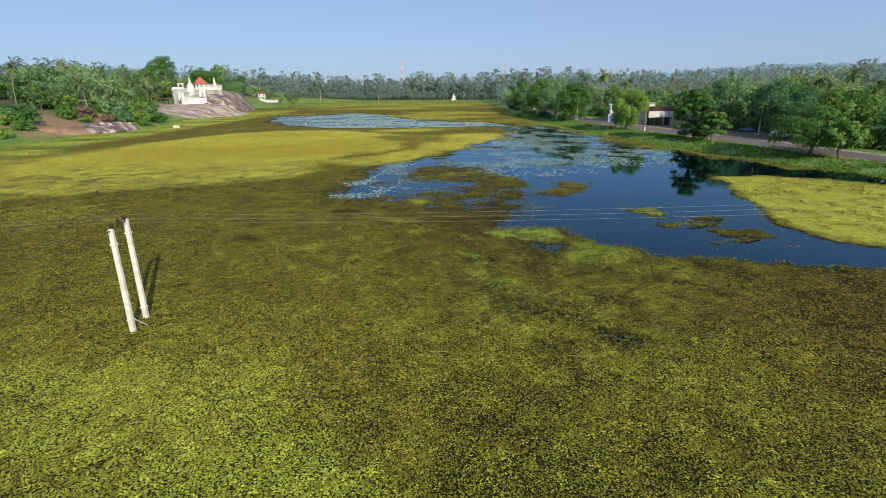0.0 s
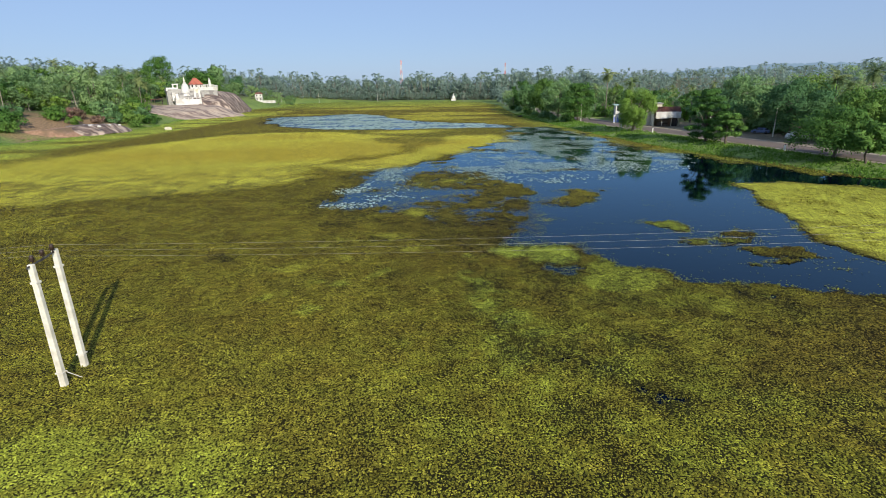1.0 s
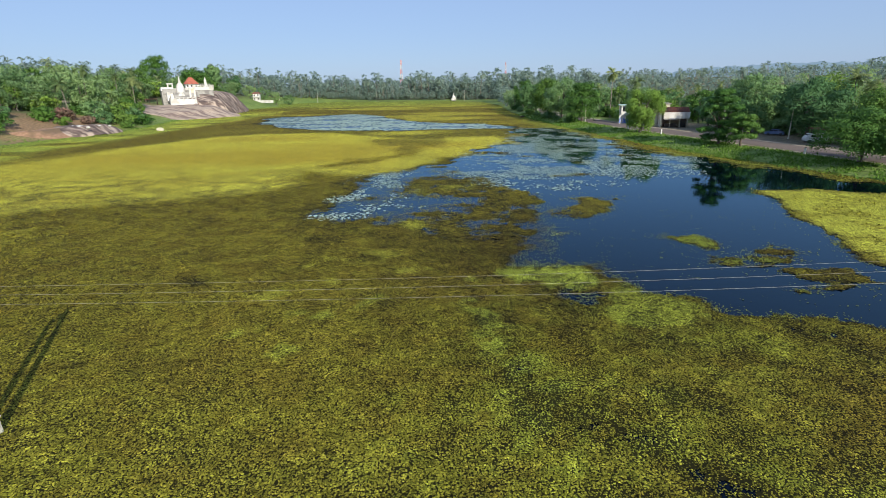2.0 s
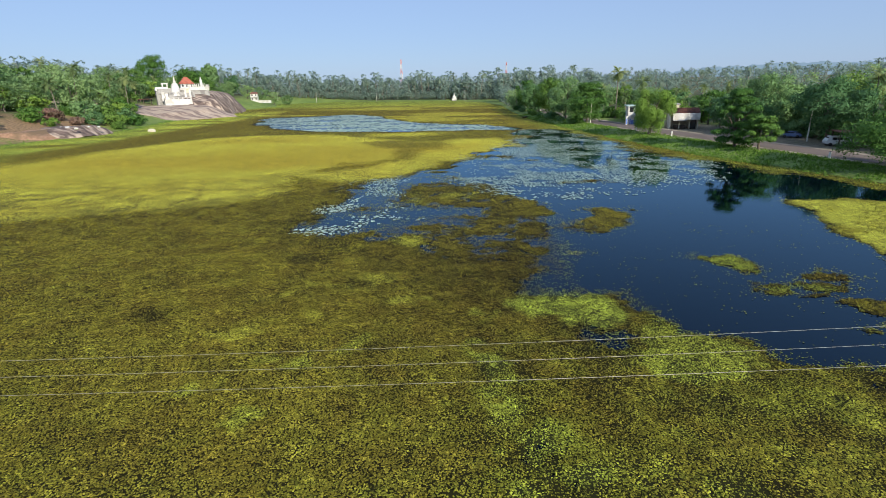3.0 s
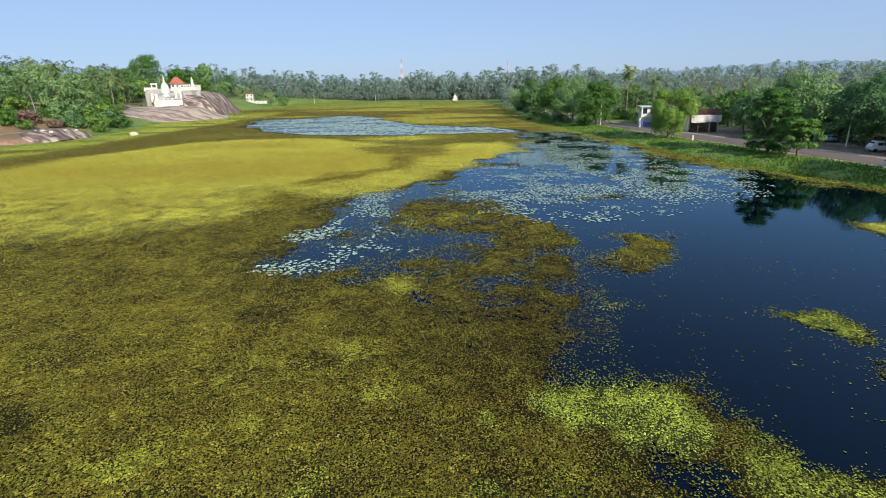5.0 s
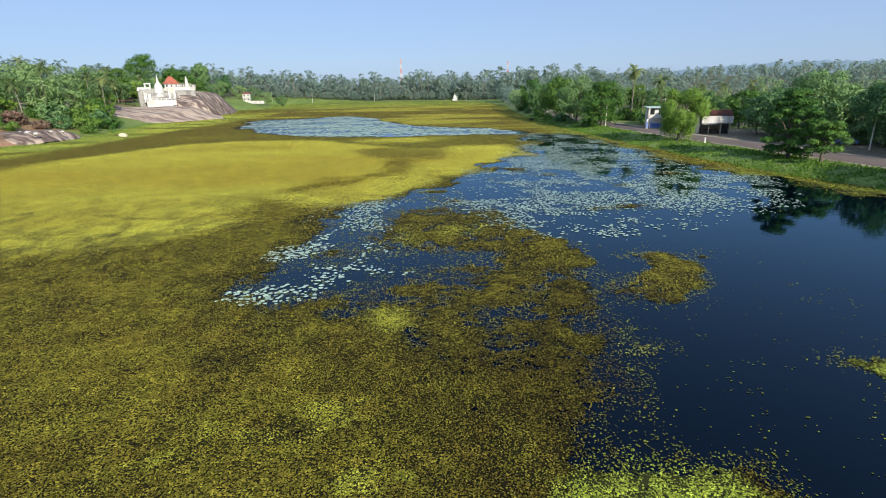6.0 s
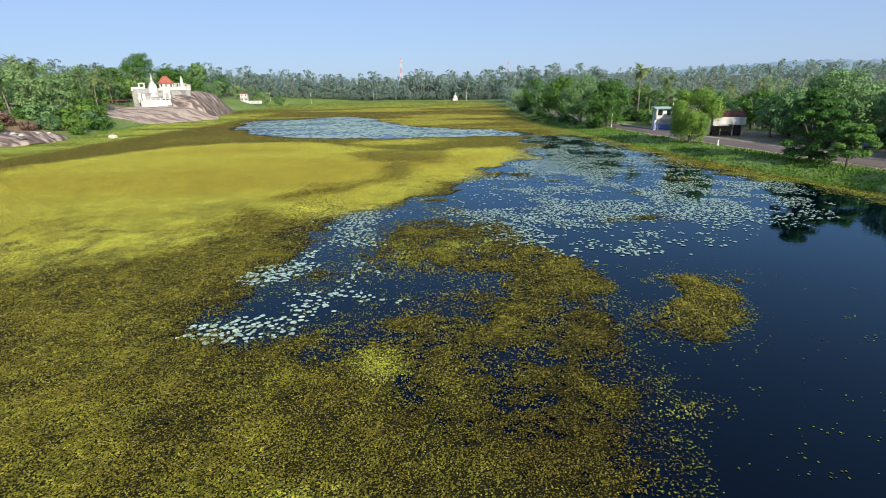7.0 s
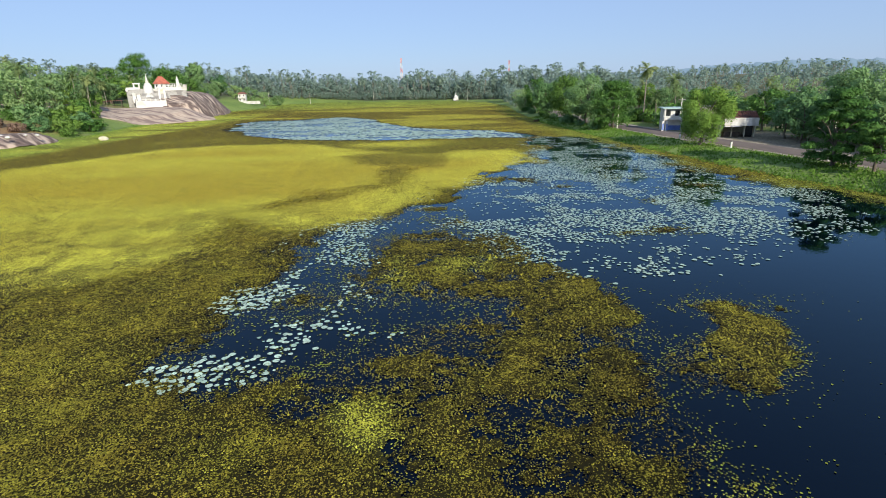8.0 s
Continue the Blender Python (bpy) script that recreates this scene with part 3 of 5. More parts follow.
PAD = foliage("lily_pad", (0.31, 0.45, 0.35), (0.48, 0.61, 0.48), 0.05, 0.40)
GREEN = foliage("tree_leaves", (0.082, 0.185, 0.038), (0.150, 0.285, 0.062))
# haze is painted into the next two leaf colours, which pales them
FARLEAF = foliage("hazed_hillside_leaves", (0.175, 0.305, 0.115), (0.285, 0.430, 0.185), 0.42)
HAZY = foliage("hazed_far_leaves", (0.255, 0.365, 0.300), (0.380, 0.495, 0.405), 0.50)
LIGHT = foliage("light_leaves", (0.110, 0.235, 0.040), (0.200, 0.350, 0.070))
DEEP = foliage("dark_leaves", (0.105, 0.225, 0.085), (0.180, 0.325, 0.130))
PALMLEAF = foliage("palm_leaves", (0.130, 0.200, 0.075), (0.280, 0.350, 0.140), 0.40, 0.6)
# far palms carry the haze in their leaf colour too
FARPALM = foliage("hazed_far_palm_leaves", (0.290, 0.390, 0.290), (0.430, 0.530, 0.400), 0.50, 0.7)
DRY = foliage("dry_brush", (0.16, 0.105, 0.075), (0.27, 0.185, 0.135), 0.1, 0.8)
GRASS = foliage("bank_grass", (0.060, 0.150, 0.020), (0.130, 0.255, 0.040), 0.25, 0.7)
# the hills' haze is put into a faint blue glow
HAZE = glow("haze_glow_hills", (0.28, 0.42, 0.54), 0.34)


# ---- mesh helpers ----
def np_mesh(name, verts, faces, mat, smooth=False, normals=None):
    """A mesh from arrays: verts (n, 3); faces (m, k), all with k corners."""
    verts, faces = np.asarray(verts, np.float32), np.asarray(faces, np.int32)
    me = bpy.data.meshes.new(name)
    me.vertices.add(len(verts))
    me.vertices.foreach_set("co", verts.ravel())
    k = faces.shape[1]
    me.loops.add(faces.size)
    me.loops.foreach_set("vertex_index", faces.ravel())
    me.polygons.add(len(faces))
    me.polygons.foreach_set("loop_start", np.arange(len(faces), dtype=np.int32) * k)
    me.polygons.foreach_set("loop_total", np.full(len(faces), k, np.int32))
    if smooth:
        me.polygons.foreach_set("use_smooth", np.ones(len(faces), bool))
    me.materials.append(mat)
    me.update(calc_edges=True)
    if normals is not None:
        me.polygons.foreach_set("use_smooth", np.ones(len(faces), bool))
        me.normals_split_custom_set_from_vertices(np.asarray(normals, np.float32))
    return me


def colour_points(me, cols, name="tint"):
    a = me.attributes.new(name, "FLOAT_COLOR", "POINT")
    a.data.foreach_set("color", np.concatenate([cols, np.ones((len(cols), 1))], 1).astype(np.float32).ravel())


def grid_faces(nx, ny):
    i = (np.arange(ny - 1)[:, None] * nx + np.arange(nx - 1)[None, :]).ravel()
    return np.stack([i, i + 1, i + nx + 1, i + nx], 1)


def quads(n):
    return np.arange(n * 4).reshape(n, 4)


def part(name, bm, mat, parent, label="", smooth=False):
    """Links a bmesh as one mesh object under a thing or a part."""
    me = bpy.data.meshes.new(name)
    bmesh.ops.recalc_face_normals(bm, faces=bm.faces)
    bm.to_mesh(me)
    bm.free()
    if smooth:
        me.polygons.foreach_set("use_smooth", np.ones(len(me.polygons), bool))
    me.materials.append(mat)
    ob = new(name, me)
    ob.parent = parent
    return tagged(ob, label)


def part_np(name, me, parent, label=""):
    ob = new(name, me)
    ob.parent = parent
    return tagged(ob, label)


def thing(name, m, label, category, group="", kind=""):
    ob = new(name)
    ob.matrix_world = m
    return tagged(ob, label, category, group, kind)


def box(bm, x, y, z, sx, sy, sz, bevel=0.0, top=1.0, turn=0):
    """A box that stands on z, tapered to the top and with worn edges."""
    r = bmesh.ops.create_cube(bm, size=1)
    vs = r["verts"]
    for v in vs:
        k = top if v.co.z > 0 else 1.0
        v.co = Vector((v.co.x * sx * k, v.co.y * sy * k, (v.co.z + 0.5) * sz))
    if bevel:
        es = list({e for v in vs for e in v.link_edges})
        out = bmesh.ops.bevel(bm, geom=es, offset=bevel, segments=1, affect="EDGES", profile=0.5)
        vs = list({v for f in out["faces"] for v in f.verts} | {v for v in vs if v.is_valid})
    m = pose(x, y, z, 0, 0, turn)
    for v in vs:
        v.co = m @ v.co
    return vs


def made(*boxes):
    bm = bmesh.new()
    for b in boxes:
        box(bm, *b)
    return bm


def rod(bm, a, b, r0, r1=None, sides=8):
    a, b = Vector(a), Vector(b)
    d = b - a
    r = bmesh.ops.create_cone(bm, cap_ends=True, segments=sides, radius1=r0, radius2=r0 if r1 is None else r1, depth=d.length)
    bmesh.ops.transform(bm, verts=r["verts"], matrix=Matrix.Translation((a + b) / 2) @ d.to_track_quat("Z", "Y").to_matrix().to_4x4())
    return bm


def lathe(bm, profile, sides=20, at=(0, 0, 0)):
    """A turned body from (radius, height) pairs."""
    rings = []
    for r, z in profile:
        rings.append([bm.verts.new((at[0] + r * math.cos(2 * math.pi * i / sides), at[1] + r * math.sin(2 * math.pi * i / sides), at[2] + z)) for i in range(sides)])
    for a, b in zip(rings, rings[1:]):
        for i in range(sides):
            bm.faces.new((a[i], a[(i + 1) % sides], b[(i + 1) % sides], b[i]))
    bm.faces.new(rings[0][::-1]), bm.faces.new(rings[-1])
    return bm


# ---- ground, water, weed ----
def spread(*pieces):
    out = [np.arange(a, b, s) for a, b, s in pieces]
    return np.concatenate(out + [[pieces[-1][1]]]).astype(float)


def build_ground():
    xs = spread((-4400, -1200, 400), (-1200, -400, 60), (-400, -190, 10), (-190, -90, 2.5), (-90, 25, 10), (25, 100, 1.5), (100, 300, 10), (300, 1200, 60), (1200, 4400, 400))
    ys = spread((-1500, -100, 200), (-100, 60, 8), (60, 340, 2.5), (340, 560, 8), (560, 1200, 40), (1200, 4800, 400))
    gx, gy = np.meshgrid(xs, ys)
    x, y = gx.ravel(), gy.ravel()
    z = ground_z(x, y)
    me = np_mesh("ground", np.stack([x, y, z], 1), grid_faces(len(xs), len(ys)), GROUND, True)
    n, n2 = fbm(x, y, 14, 51, 4), fbm(x, y, 5, 52, 3)
    d = -sdf(x, y, LAKE)
    col = np.broadcast_to(np.array((0.120, 0.190, 0.035)), (len(x), 3)).copy()

    def mix(c, a):
        nonlocal col
        a = np.clip(a, 0, 1)[:, None]
        col = col * (1 - a) + np.array(c) * a

    mix((0.18, 0.25, 0.05), step(n, 0.6))
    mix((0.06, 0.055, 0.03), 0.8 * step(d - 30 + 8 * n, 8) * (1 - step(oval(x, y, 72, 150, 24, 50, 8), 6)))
    mix((0.20, 0.16, 0.12), 0.9 * step(oval(x, y, 73, 150, 16, 44, 8) + 4 * n, 4))
    mix((0.27, 0.15, 0.09), 0.85 * step(oval(x, y, -132, 188, 16, 26, 0) + 5 * n2, 5))
    mix((0.24, 0.16, 0.10), 0.5 * step(oval(x, y, -150, 280, 20, 20, 0) + 6 * n2, 5))
    mix((0.03, 0.03, 0.02), step(-d - 1, 1))
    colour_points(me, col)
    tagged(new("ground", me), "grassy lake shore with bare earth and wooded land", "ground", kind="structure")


def build_water():
    bm = bmesh.new()
    bmesh.ops.create_grid(bm, x_segments=24, y_segments=40, size=1)
    for v in bm.verts:
        v.co = Vector((-25 + v.co.x * 165, 220 + v.co.y * 330, 0.0))
    me = bpy.data.meshes.new("water")
    bm.to_mesh(me)
    bm.free()
    me.materials.append(WATER)
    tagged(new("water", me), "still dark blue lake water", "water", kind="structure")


def build_mat():
    """The closed part of the floating weed, as one rumpled sheet."""
    ys = [-12.0]
    while ys[-1] < 522:
        ys.append(ys[-1] + max(0.30, 0.010 * max(ys[-1] - 20, 0)))
    ys = np.array(ys)
    us = np.linspace(-1, 1, 500)
    gu, gy = np.meshgrid(us, ys)
    half = np.clip(26 + 0.95 * np.clip(gy, 0, None), 26, 175)
    gx = gu * half - 20 * np.clip((gy - 100) / 200, 0, 1)
    x, y = gx.ravel(), gy.ravel()
    c = cover(x, y)
    z = 0.02 + 0.02 * c + 0.02 * fbm(x, y, 1.5, 61, 2)
    inside = sdf(x, y, LAKE) > -1.5
    f = grid_faces(len(us), len(ys))
    keep = (c[f].max(1) > 0.10) & inside[f].any(1)
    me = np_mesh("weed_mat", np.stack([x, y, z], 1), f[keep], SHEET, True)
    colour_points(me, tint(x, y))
    a = me.attributes.new("cover", "FLOAT", "POINT")
    a.data.foreach_set("value", c.astype(np.float32))
    tagged(new("weed_mat", me), "thick olive and yellow-green mat of floating water weed", "water weed", kind="stuff")


def rhombs(x, y, z, size, turn, tilt, tilt_dir, long=1.0):
    """Leaves as four-cornered blades, tilted out of the plane."""
    n = len(x)
    corners = np.array([(-0.5, 0), (0.05, -0.42), (0.55, 0), (0.05, 0.42)])
    u = corners[None, :, 0] * size[:, None] * long
    v = corners[None, :, 1] * size[:, None]
    c, s = np.cos(turn)[:, None], np.sin(turn)[:, None]
    px, py = u * c - v * s, u * s + v * c
    pz = (px * np.cos(tilt_dir)[:, None] + py * np.sin(tilt_dir)[:, None]) * np.tan(tilt)[:, None]
    return np.stack([x[:, None] + px, y[:, None] + py, z[:, None] + pz], 2).reshape(n * 4, 3)


def build_weed_leaves():
    """Single leaves over the mat, thickest where the camera passes nearest, and strays on the open water."""
    xs, ys, ss = [], [], []
    for y0, y1 in ((8, 24), (24, 36), (36, 48), (48, 60), (60, 72), (72, 90), (90, 110), (110, 135), (135, 150)):
        half = 0.84 * y1 + 6
        n = int(2 * half * (y1 - y0) * 165)
        x, y = rng.uniform(-half, min(half, 70), n), rng.uniform(y0, y1, n)
        # the leaves grow fewer and larger with the least distance at which one passes them
        reach = np.maximum(np.maximum(14.5, (np.abs(x) - 6) / 0.84), y - 44)
        ok = (reach < y + 3) & (rng.random(n) < (14.5 / reach) ** 1.5 * np.clip((100 - reach) / 45, 0, 1))
        x, y, reach = x[ok], y[ok], reach[ok]
        c = cover(x, y)
        clump = fbm(x, y, 0.45, 71, 2)
        ok = rng.random(len(x)) < c * np.clip(0.72 + 0.9 * clump, 0.12, 1)
        xs.append(x[ok]), ys.append(y[ok]), ss.append(0.078 * (reach[ok] / 14.5) ** 0.72)
    # strays
    n = 90000
    x, y = rng.uniform(-14, 48, n), rng.uniform(36, 92, n)
    w = open_water(x, y)
    ok = (w > 0) & (rng.random(n) < 0.8 * np.exp(-w / 1.0) * np.clip(0.2 + 1.7 * fbm(x, y, 1.4, 72, 3), 0, 1) + 0.26 * (fbm(x, y, 0.9, 73, 3) > 0.52) * (y < 68) * step(40 - x, 12))
    xs.append(x[ok]), ys.append(y[ok]), ss.append(np.full(ok.sum(), 0.10))
    x, y, s = np.concatenate(xs), np.concatenate(ys), np.concatenate(ss)
    col = tint(x, y)
    keep = (col[:, 0] < 0.30) | (y < 66) & (x < 32)    # the dense yellow mats show no single leaves
    x, y, s, col = x[keep], y[keep], s[keep], col[keep]
    n = len(x)
    level = np.where(open_water(x, y) > 0.3, 0.25, 1.0)
    s = s * rng.uniform(0.55, 1.35, n)
    z = 0.015 + level * (0.04 + rng.uniform(0, 0.05, n)) + 0.02 * (cover(x, y) > 0.6)
    v = rhombs(x, y, z, s, rng.uniform(0, 6.283, n), level * np.abs(rng.normal(0, 0.40, n)).clip(0, 1.0), rng.uniform(0, 6.283, n))
    v[:, 2] = np.maximum(v[:, 2], 0.008)
    me = np_mesh("floating_leaves", v, quads(n), LEAF)
    stray = open_water(x, y) > 0.2
    col[stray] = col[stray] * 0.4 + PALETTE[4] * 0.45
    lit = rng.random(n)[:, None] < 0.02 * (y < 75)[:, None]
    col = np.where(lit, col * 0.6 + PALETTE[4] * 0.4, col)
    colour_points(me, np.repeat(col, 4, 0))
    tagged(new("floating_leaves", me), "countless small green and olive leaves floating on the lake", "water weed", kind="stuff")


def pad_mesh(name, sides=12):
    """A round floating leaf with a notch and a slightly raised rim."""
    bm = bmesh.new()
    mid = bm.verts.new((0, 0, 0.004))
    ring = []
    for i in range(sides):
        a = 0.18 + (2 * math.pi - 0.36) * i / (sides - 1)
        r = 0.5 * (1 + 0.05 * math.sin(3 * a + 1))
        ring.append(bm.verts.new((r * math.cos(a), r * math.sin(a), 0.012 + 0.010 * math.sin(2 * a))))
    for a, b in zip(ring, ring[1:]):
        bm.faces.new((mid, a, b))
    me = bpy.data.meshes.new(name)
    bm.to_mesh(me)
    bm.free()
    me.materials.append(PAD)
    return me


def pad_share(x, y):
    """Where lily pads lie on the water."""
    n, n2 = fbm(x, y, 4.5, 81, 4), fbm(x, y, 14, 82, 3)
    upper = sdf(x, y, [(-4, 96), (-3, 104), (1, 117), (11, 137), (18.5, 152), (19, 183), (33, 178), (38, 152), (41, 127), (46, 108), (41, 97), (28, 92), (20, 84), (12, 80), (5, 90)])
    left = np.maximum(oval(x, y, -11, 85, 3.4, 9, 22), oval(x, y, -8, 94.5, 5, 2.2, 10))
    few = np.maximum.reduce([oval(x, y, -6.6, 72.4, 2.6, 0.8, -20), oval(x, y, -12.4, 67.3, 2.8, 1.4, 12), oval(x, y, -9.6, 71.6, 1.3, 2.1, 20), oval(x, y, 14.2, 81.5, 2.6, 1.6, 0), oval(x, y, -2, 67.8, 0.8, 0.4)])
    share = step(upper + 3 * n2, 5) * np.clip(0.33 + 1.5 * n + 0.5 * n2 + 0.5 * fbm(x * 0.6, y * 1.6, 1.6, 84, 3), 0.02, 1) * 0.9
    share = np.maximum(share, step(left + 1.8 * n, 2.2) * np.clip(0.22 + 0.7 * n, 0, 1))
    share = np.maximum(share, step(few + 0.5 * n, 0.6) * np.clip(0.24 + 0.4 * n, 0, 1))
    return np.maximum(share, 0.5 * step(oval(x, y, -13.2, 77.3, 2.9, 1.8, 20) + 0.7 * n, 0.6))


def build_pads():
    n = 190000
    x, y = rng.uniform(-16, 48, n), rng.uniform(64, 184, n)
    ok = (rng.random(n) < pad_share(x, y)) & (open_water(x, y) > np.where(y > 92, -4.5, -2.6))
    x, y = x[ok], y[ok]
    size = rng.uniform(0.13, 0.38, len(x)) * np.where(y < 84, 1.12, 1.0)
    taken, keep = {}, []
    for i in range(len(x)):
        key = (int(x[i] / 0.30), int(y[i] / 0.30))
        if key not in taken:
            taken[key] = 1
            keep.append(i)
    x, y, size = x[keep], y[keep], size[keep]
    near = (y < 84) & (x < 5)
    idx = np.flatnonzero(near)[:300]
    patch = thing("water_lily", pose(-10, 76, 0), "pale green round lily pads scattered on dark water", "water lily")
    shapes = [pad_mesh("lily_pad"), pad_mesh("lily_pad", 11), pad_mesh("lily_pad", 14)]
    for i in idx:
        ob = new("lily_pad", shapes[i % 3])
        ob.parent = patch
        s = size[i]
        ob.matrix_basis = Matrix.LocRotScale((x[i] + 10, y[i] - 76, 0.030 + 0.006 * rng.random()), Euler((rng.normal(0, 0.03), rng.normal(0, 0.03), rng.uniform(0, 6.28))), (s, s * rng.uniform(0.85, 1), s))
    rest = np.ones(len(x), bool)
    rest[idx] = False
    x, y, s = x[rest], y[rest], size[rest]
    # far pool: long rafts of pads
    m = 16000
    fx, fy = rng.uniform(-86, 20, m), rng.uniform(180, 288, m)
    ok = (open_water(fx, fy) > 0) & (rng.random(m) < np.clip(0.5 + 1.3 * fbm(fx, fy * 2, 16, 83, 3), 0.1, 1))
    x, y, s = np.concatenate([x, fx[ok]]), np.concatenate([y, fy[ok]]), np.concatenate([s, rng.uniform(0.8, 1.6, ok.sum())])
    k = 8
    ang = np.linspace(0, 2 * math.pi, k, endpoint=False)[None, :] + rng.uniform(0, 6.28, len(x))[:, None]
    vx, vy = x[:, None] + 0.5 * s[:, None] * np.cos(ang), y[:, None] + 0.5 * s[:, None] * np.sin(ang) * 0.95
    vz = 0.03 + rng.uniform(0, 0.02, len(x))[:, None] + 0.012 * np.sin(ang * 2)
    me = np_mesh("lily_pads", np.stack([vx, vy, vz], 2).reshape(-1, 3), np.arange(len(x) * k).reshape(-1, k), PAD)
    tagged(new("lily_pads", me), "rafts of pale green lily pads on the lake", "water lily", kind="stuff")


def ribbon(name, lo, hi, z0, mat, y0, y1, label, category, crown=0.06):
    ys = np.arange(y0, y1 + 0.1, 4.0)
    offs = np.linspace(lo, hi, 5)
    cx = road_x(ys)
    dx = np.gradient(cx, ys)
    ln = np.hypot(dx, 1)
    x = cx[:, None] + offs[None, :] / ln[:, None]
    y = ys[:, None] - offs[None, :] * (dx / ln)[:, None]
    z = z0 + crown * (1 - (np.linspace(-1, 1, 5) ** 2))[None, :] + 0 * x
    me = np_mesh(name, np.stack([x, y, z], 2).reshape(-1, 3), grid_faces(5, len(ys)), mat, True)
    tagged(new(name, me), label, category, kind="structure")


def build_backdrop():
    """Hills on the horizon, so far off that they do not shift; blue haze painted as glow."""
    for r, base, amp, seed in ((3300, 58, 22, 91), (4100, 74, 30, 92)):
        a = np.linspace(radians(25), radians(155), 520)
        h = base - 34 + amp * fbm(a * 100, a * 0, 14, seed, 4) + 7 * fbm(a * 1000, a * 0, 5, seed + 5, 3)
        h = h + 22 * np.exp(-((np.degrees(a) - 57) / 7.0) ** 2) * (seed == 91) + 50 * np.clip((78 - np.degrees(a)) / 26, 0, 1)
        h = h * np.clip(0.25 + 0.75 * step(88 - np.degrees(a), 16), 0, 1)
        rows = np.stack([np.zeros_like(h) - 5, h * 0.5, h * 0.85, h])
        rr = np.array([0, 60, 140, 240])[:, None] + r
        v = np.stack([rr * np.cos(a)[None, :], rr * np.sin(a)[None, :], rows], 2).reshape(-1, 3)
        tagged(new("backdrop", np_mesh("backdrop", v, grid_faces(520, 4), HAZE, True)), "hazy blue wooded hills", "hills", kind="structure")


# ---- trees ----
def tube(path, radii, sides=7):
    """Vertices and faces of a tapered limb along a path."""
    path = np.asarray(path, float)
    tan = np.gradient(path, axis=0)
    tan /= np.linalg.norm(tan, axis=1)[:, None] + 1e-9
    ref = np.where(np.abs(tan[:, 2:3]) > 0.9, np.array([[1.0, 0, 0]]), np.array([[0, 0, 1.0]]))
    u = np.cross(tan, ref)
    u /= np.linalg.norm(u, axis=1)[:, None]
    w = np.cross(tan, u)
    a = np.linspace(0, 2 * math.pi, sides, endpoint=False)
    v = path[:, None, :] + np.asarray(radii)[:, None, None] * (np.cos(a)[None, :, None] * u[:, None, :] + np.sin(a)[None, :, None] * w[:, None, :])
    f = []
    for i in range(len(path) - 1):
        for j in range(sides):
            f.append((i * sides + j, i * sides + (j + 1) % sides, (i + 1) * sides + (j + 1) % sides, (i + 1) * sides + j))
    return v.reshape(-1, 3), np.array(f)


def join(pieces):
    vs, fs, k = [], [], 0
    for v, f in pieces:
        vs.append(v), fs.append(f + k)
        k += len(v)
    return np.concatenate(vs), np.concatenate(fs)


def cards(r, p, normal, size):
    """Leaf blades at p that face about along normal."""
    n = len(p)
    nrm = normal + r.normal(0, 0.45, (n, 3))
    nrm /= np.linalg.norm(nrm, axis=1)[:, None] + 1e-9
    t = np.cross(nrm, r.normal(0, 1, (n, 3)))
    t /= np.linalg.norm(t, axis=1)[:, None] + 1e-9
    b = np.cross(nrm, t)
    s = (size * r.uniform(0.6, 1.4, n))[:, None]
    return np.stack([p - t * s * 0.6, p - b * s * 0.27, p + t * s * 0.6, p + b * s * 0.27], 1).reshape(-1, 3)


def crown_points(r, height, radius, base, clumps, per, flat=0.7, droop=0.0, tiers=0):
    """Leaf places and facings of a crown made of uneven clumps, with the clump centres."""
    ps, ns, cs = [], [], []
    for i in range(clumps):
        d = r.normal(0, 1, 3)
        d /= np.linalg.norm(d)
        q = d * r.uniform(0.35, 1.0) ** 0.6
        hz = (height - base) / 2
        if droop > 1:
            u, a, rim = r.random() ** 0.8, r.uniform(0, 6.283), r.uniform(0.72, 1.0)
            c = np.array([math.cos(a) * radius * rim * math.sqrt(1 - u * u), math.sin(a) * radius * rim * math.sqrt(1 - u * u), base + (height - base) * u * rim])
        elif tiers:
            k = r.integers(0, tiers)
            f = (k + 0.5) / tiers
            wide = math.sqrt(max(0.12, 1 - (f * 1.5 - 0.45) ** 2))
            a, rad = r.uniform(0, 6.283), math.sqrt(r.random()) * wide
            c = np.array([rad * math.cos(a) * radius, rad * math.sin(a) * radius, base + f * (height - base) + r.normal(0, 0.15)])
        else:
            c = np.array([q[0] * radius, q[1] * radius, base + hz + q[2] * hz])
            k = 1 - 0.35 * max(0, -q[2])
            c[:2] *= k
        cr = radius * r.uniform(0.20, 0.36)
        cs.append(c)
        m = int(per * r.uniform(0.6, 1.4))
        e = r.normal(0, 1, (m, 3))
        e /= np.linalg.norm(e, axis=1)[:, None]
        e[:, 2] = np.where(r.random(m) < 0.6, np.abs(e[:, 2]), e[:, 2])
        rr = cr * r.uniform(0.55, 1.08, m)[:, None]
        p = c + e * rr * np.array([1, 1, flat])
        if droop:
            p[:, 2] -= droop * cr * r.random(m) ** 2 * 2.2
        ps.append(p), ns.append(e + np.array([0, 0, 0.25]))
    return np.concatenate(ps), np.concatenate(ns), np.array(cs)


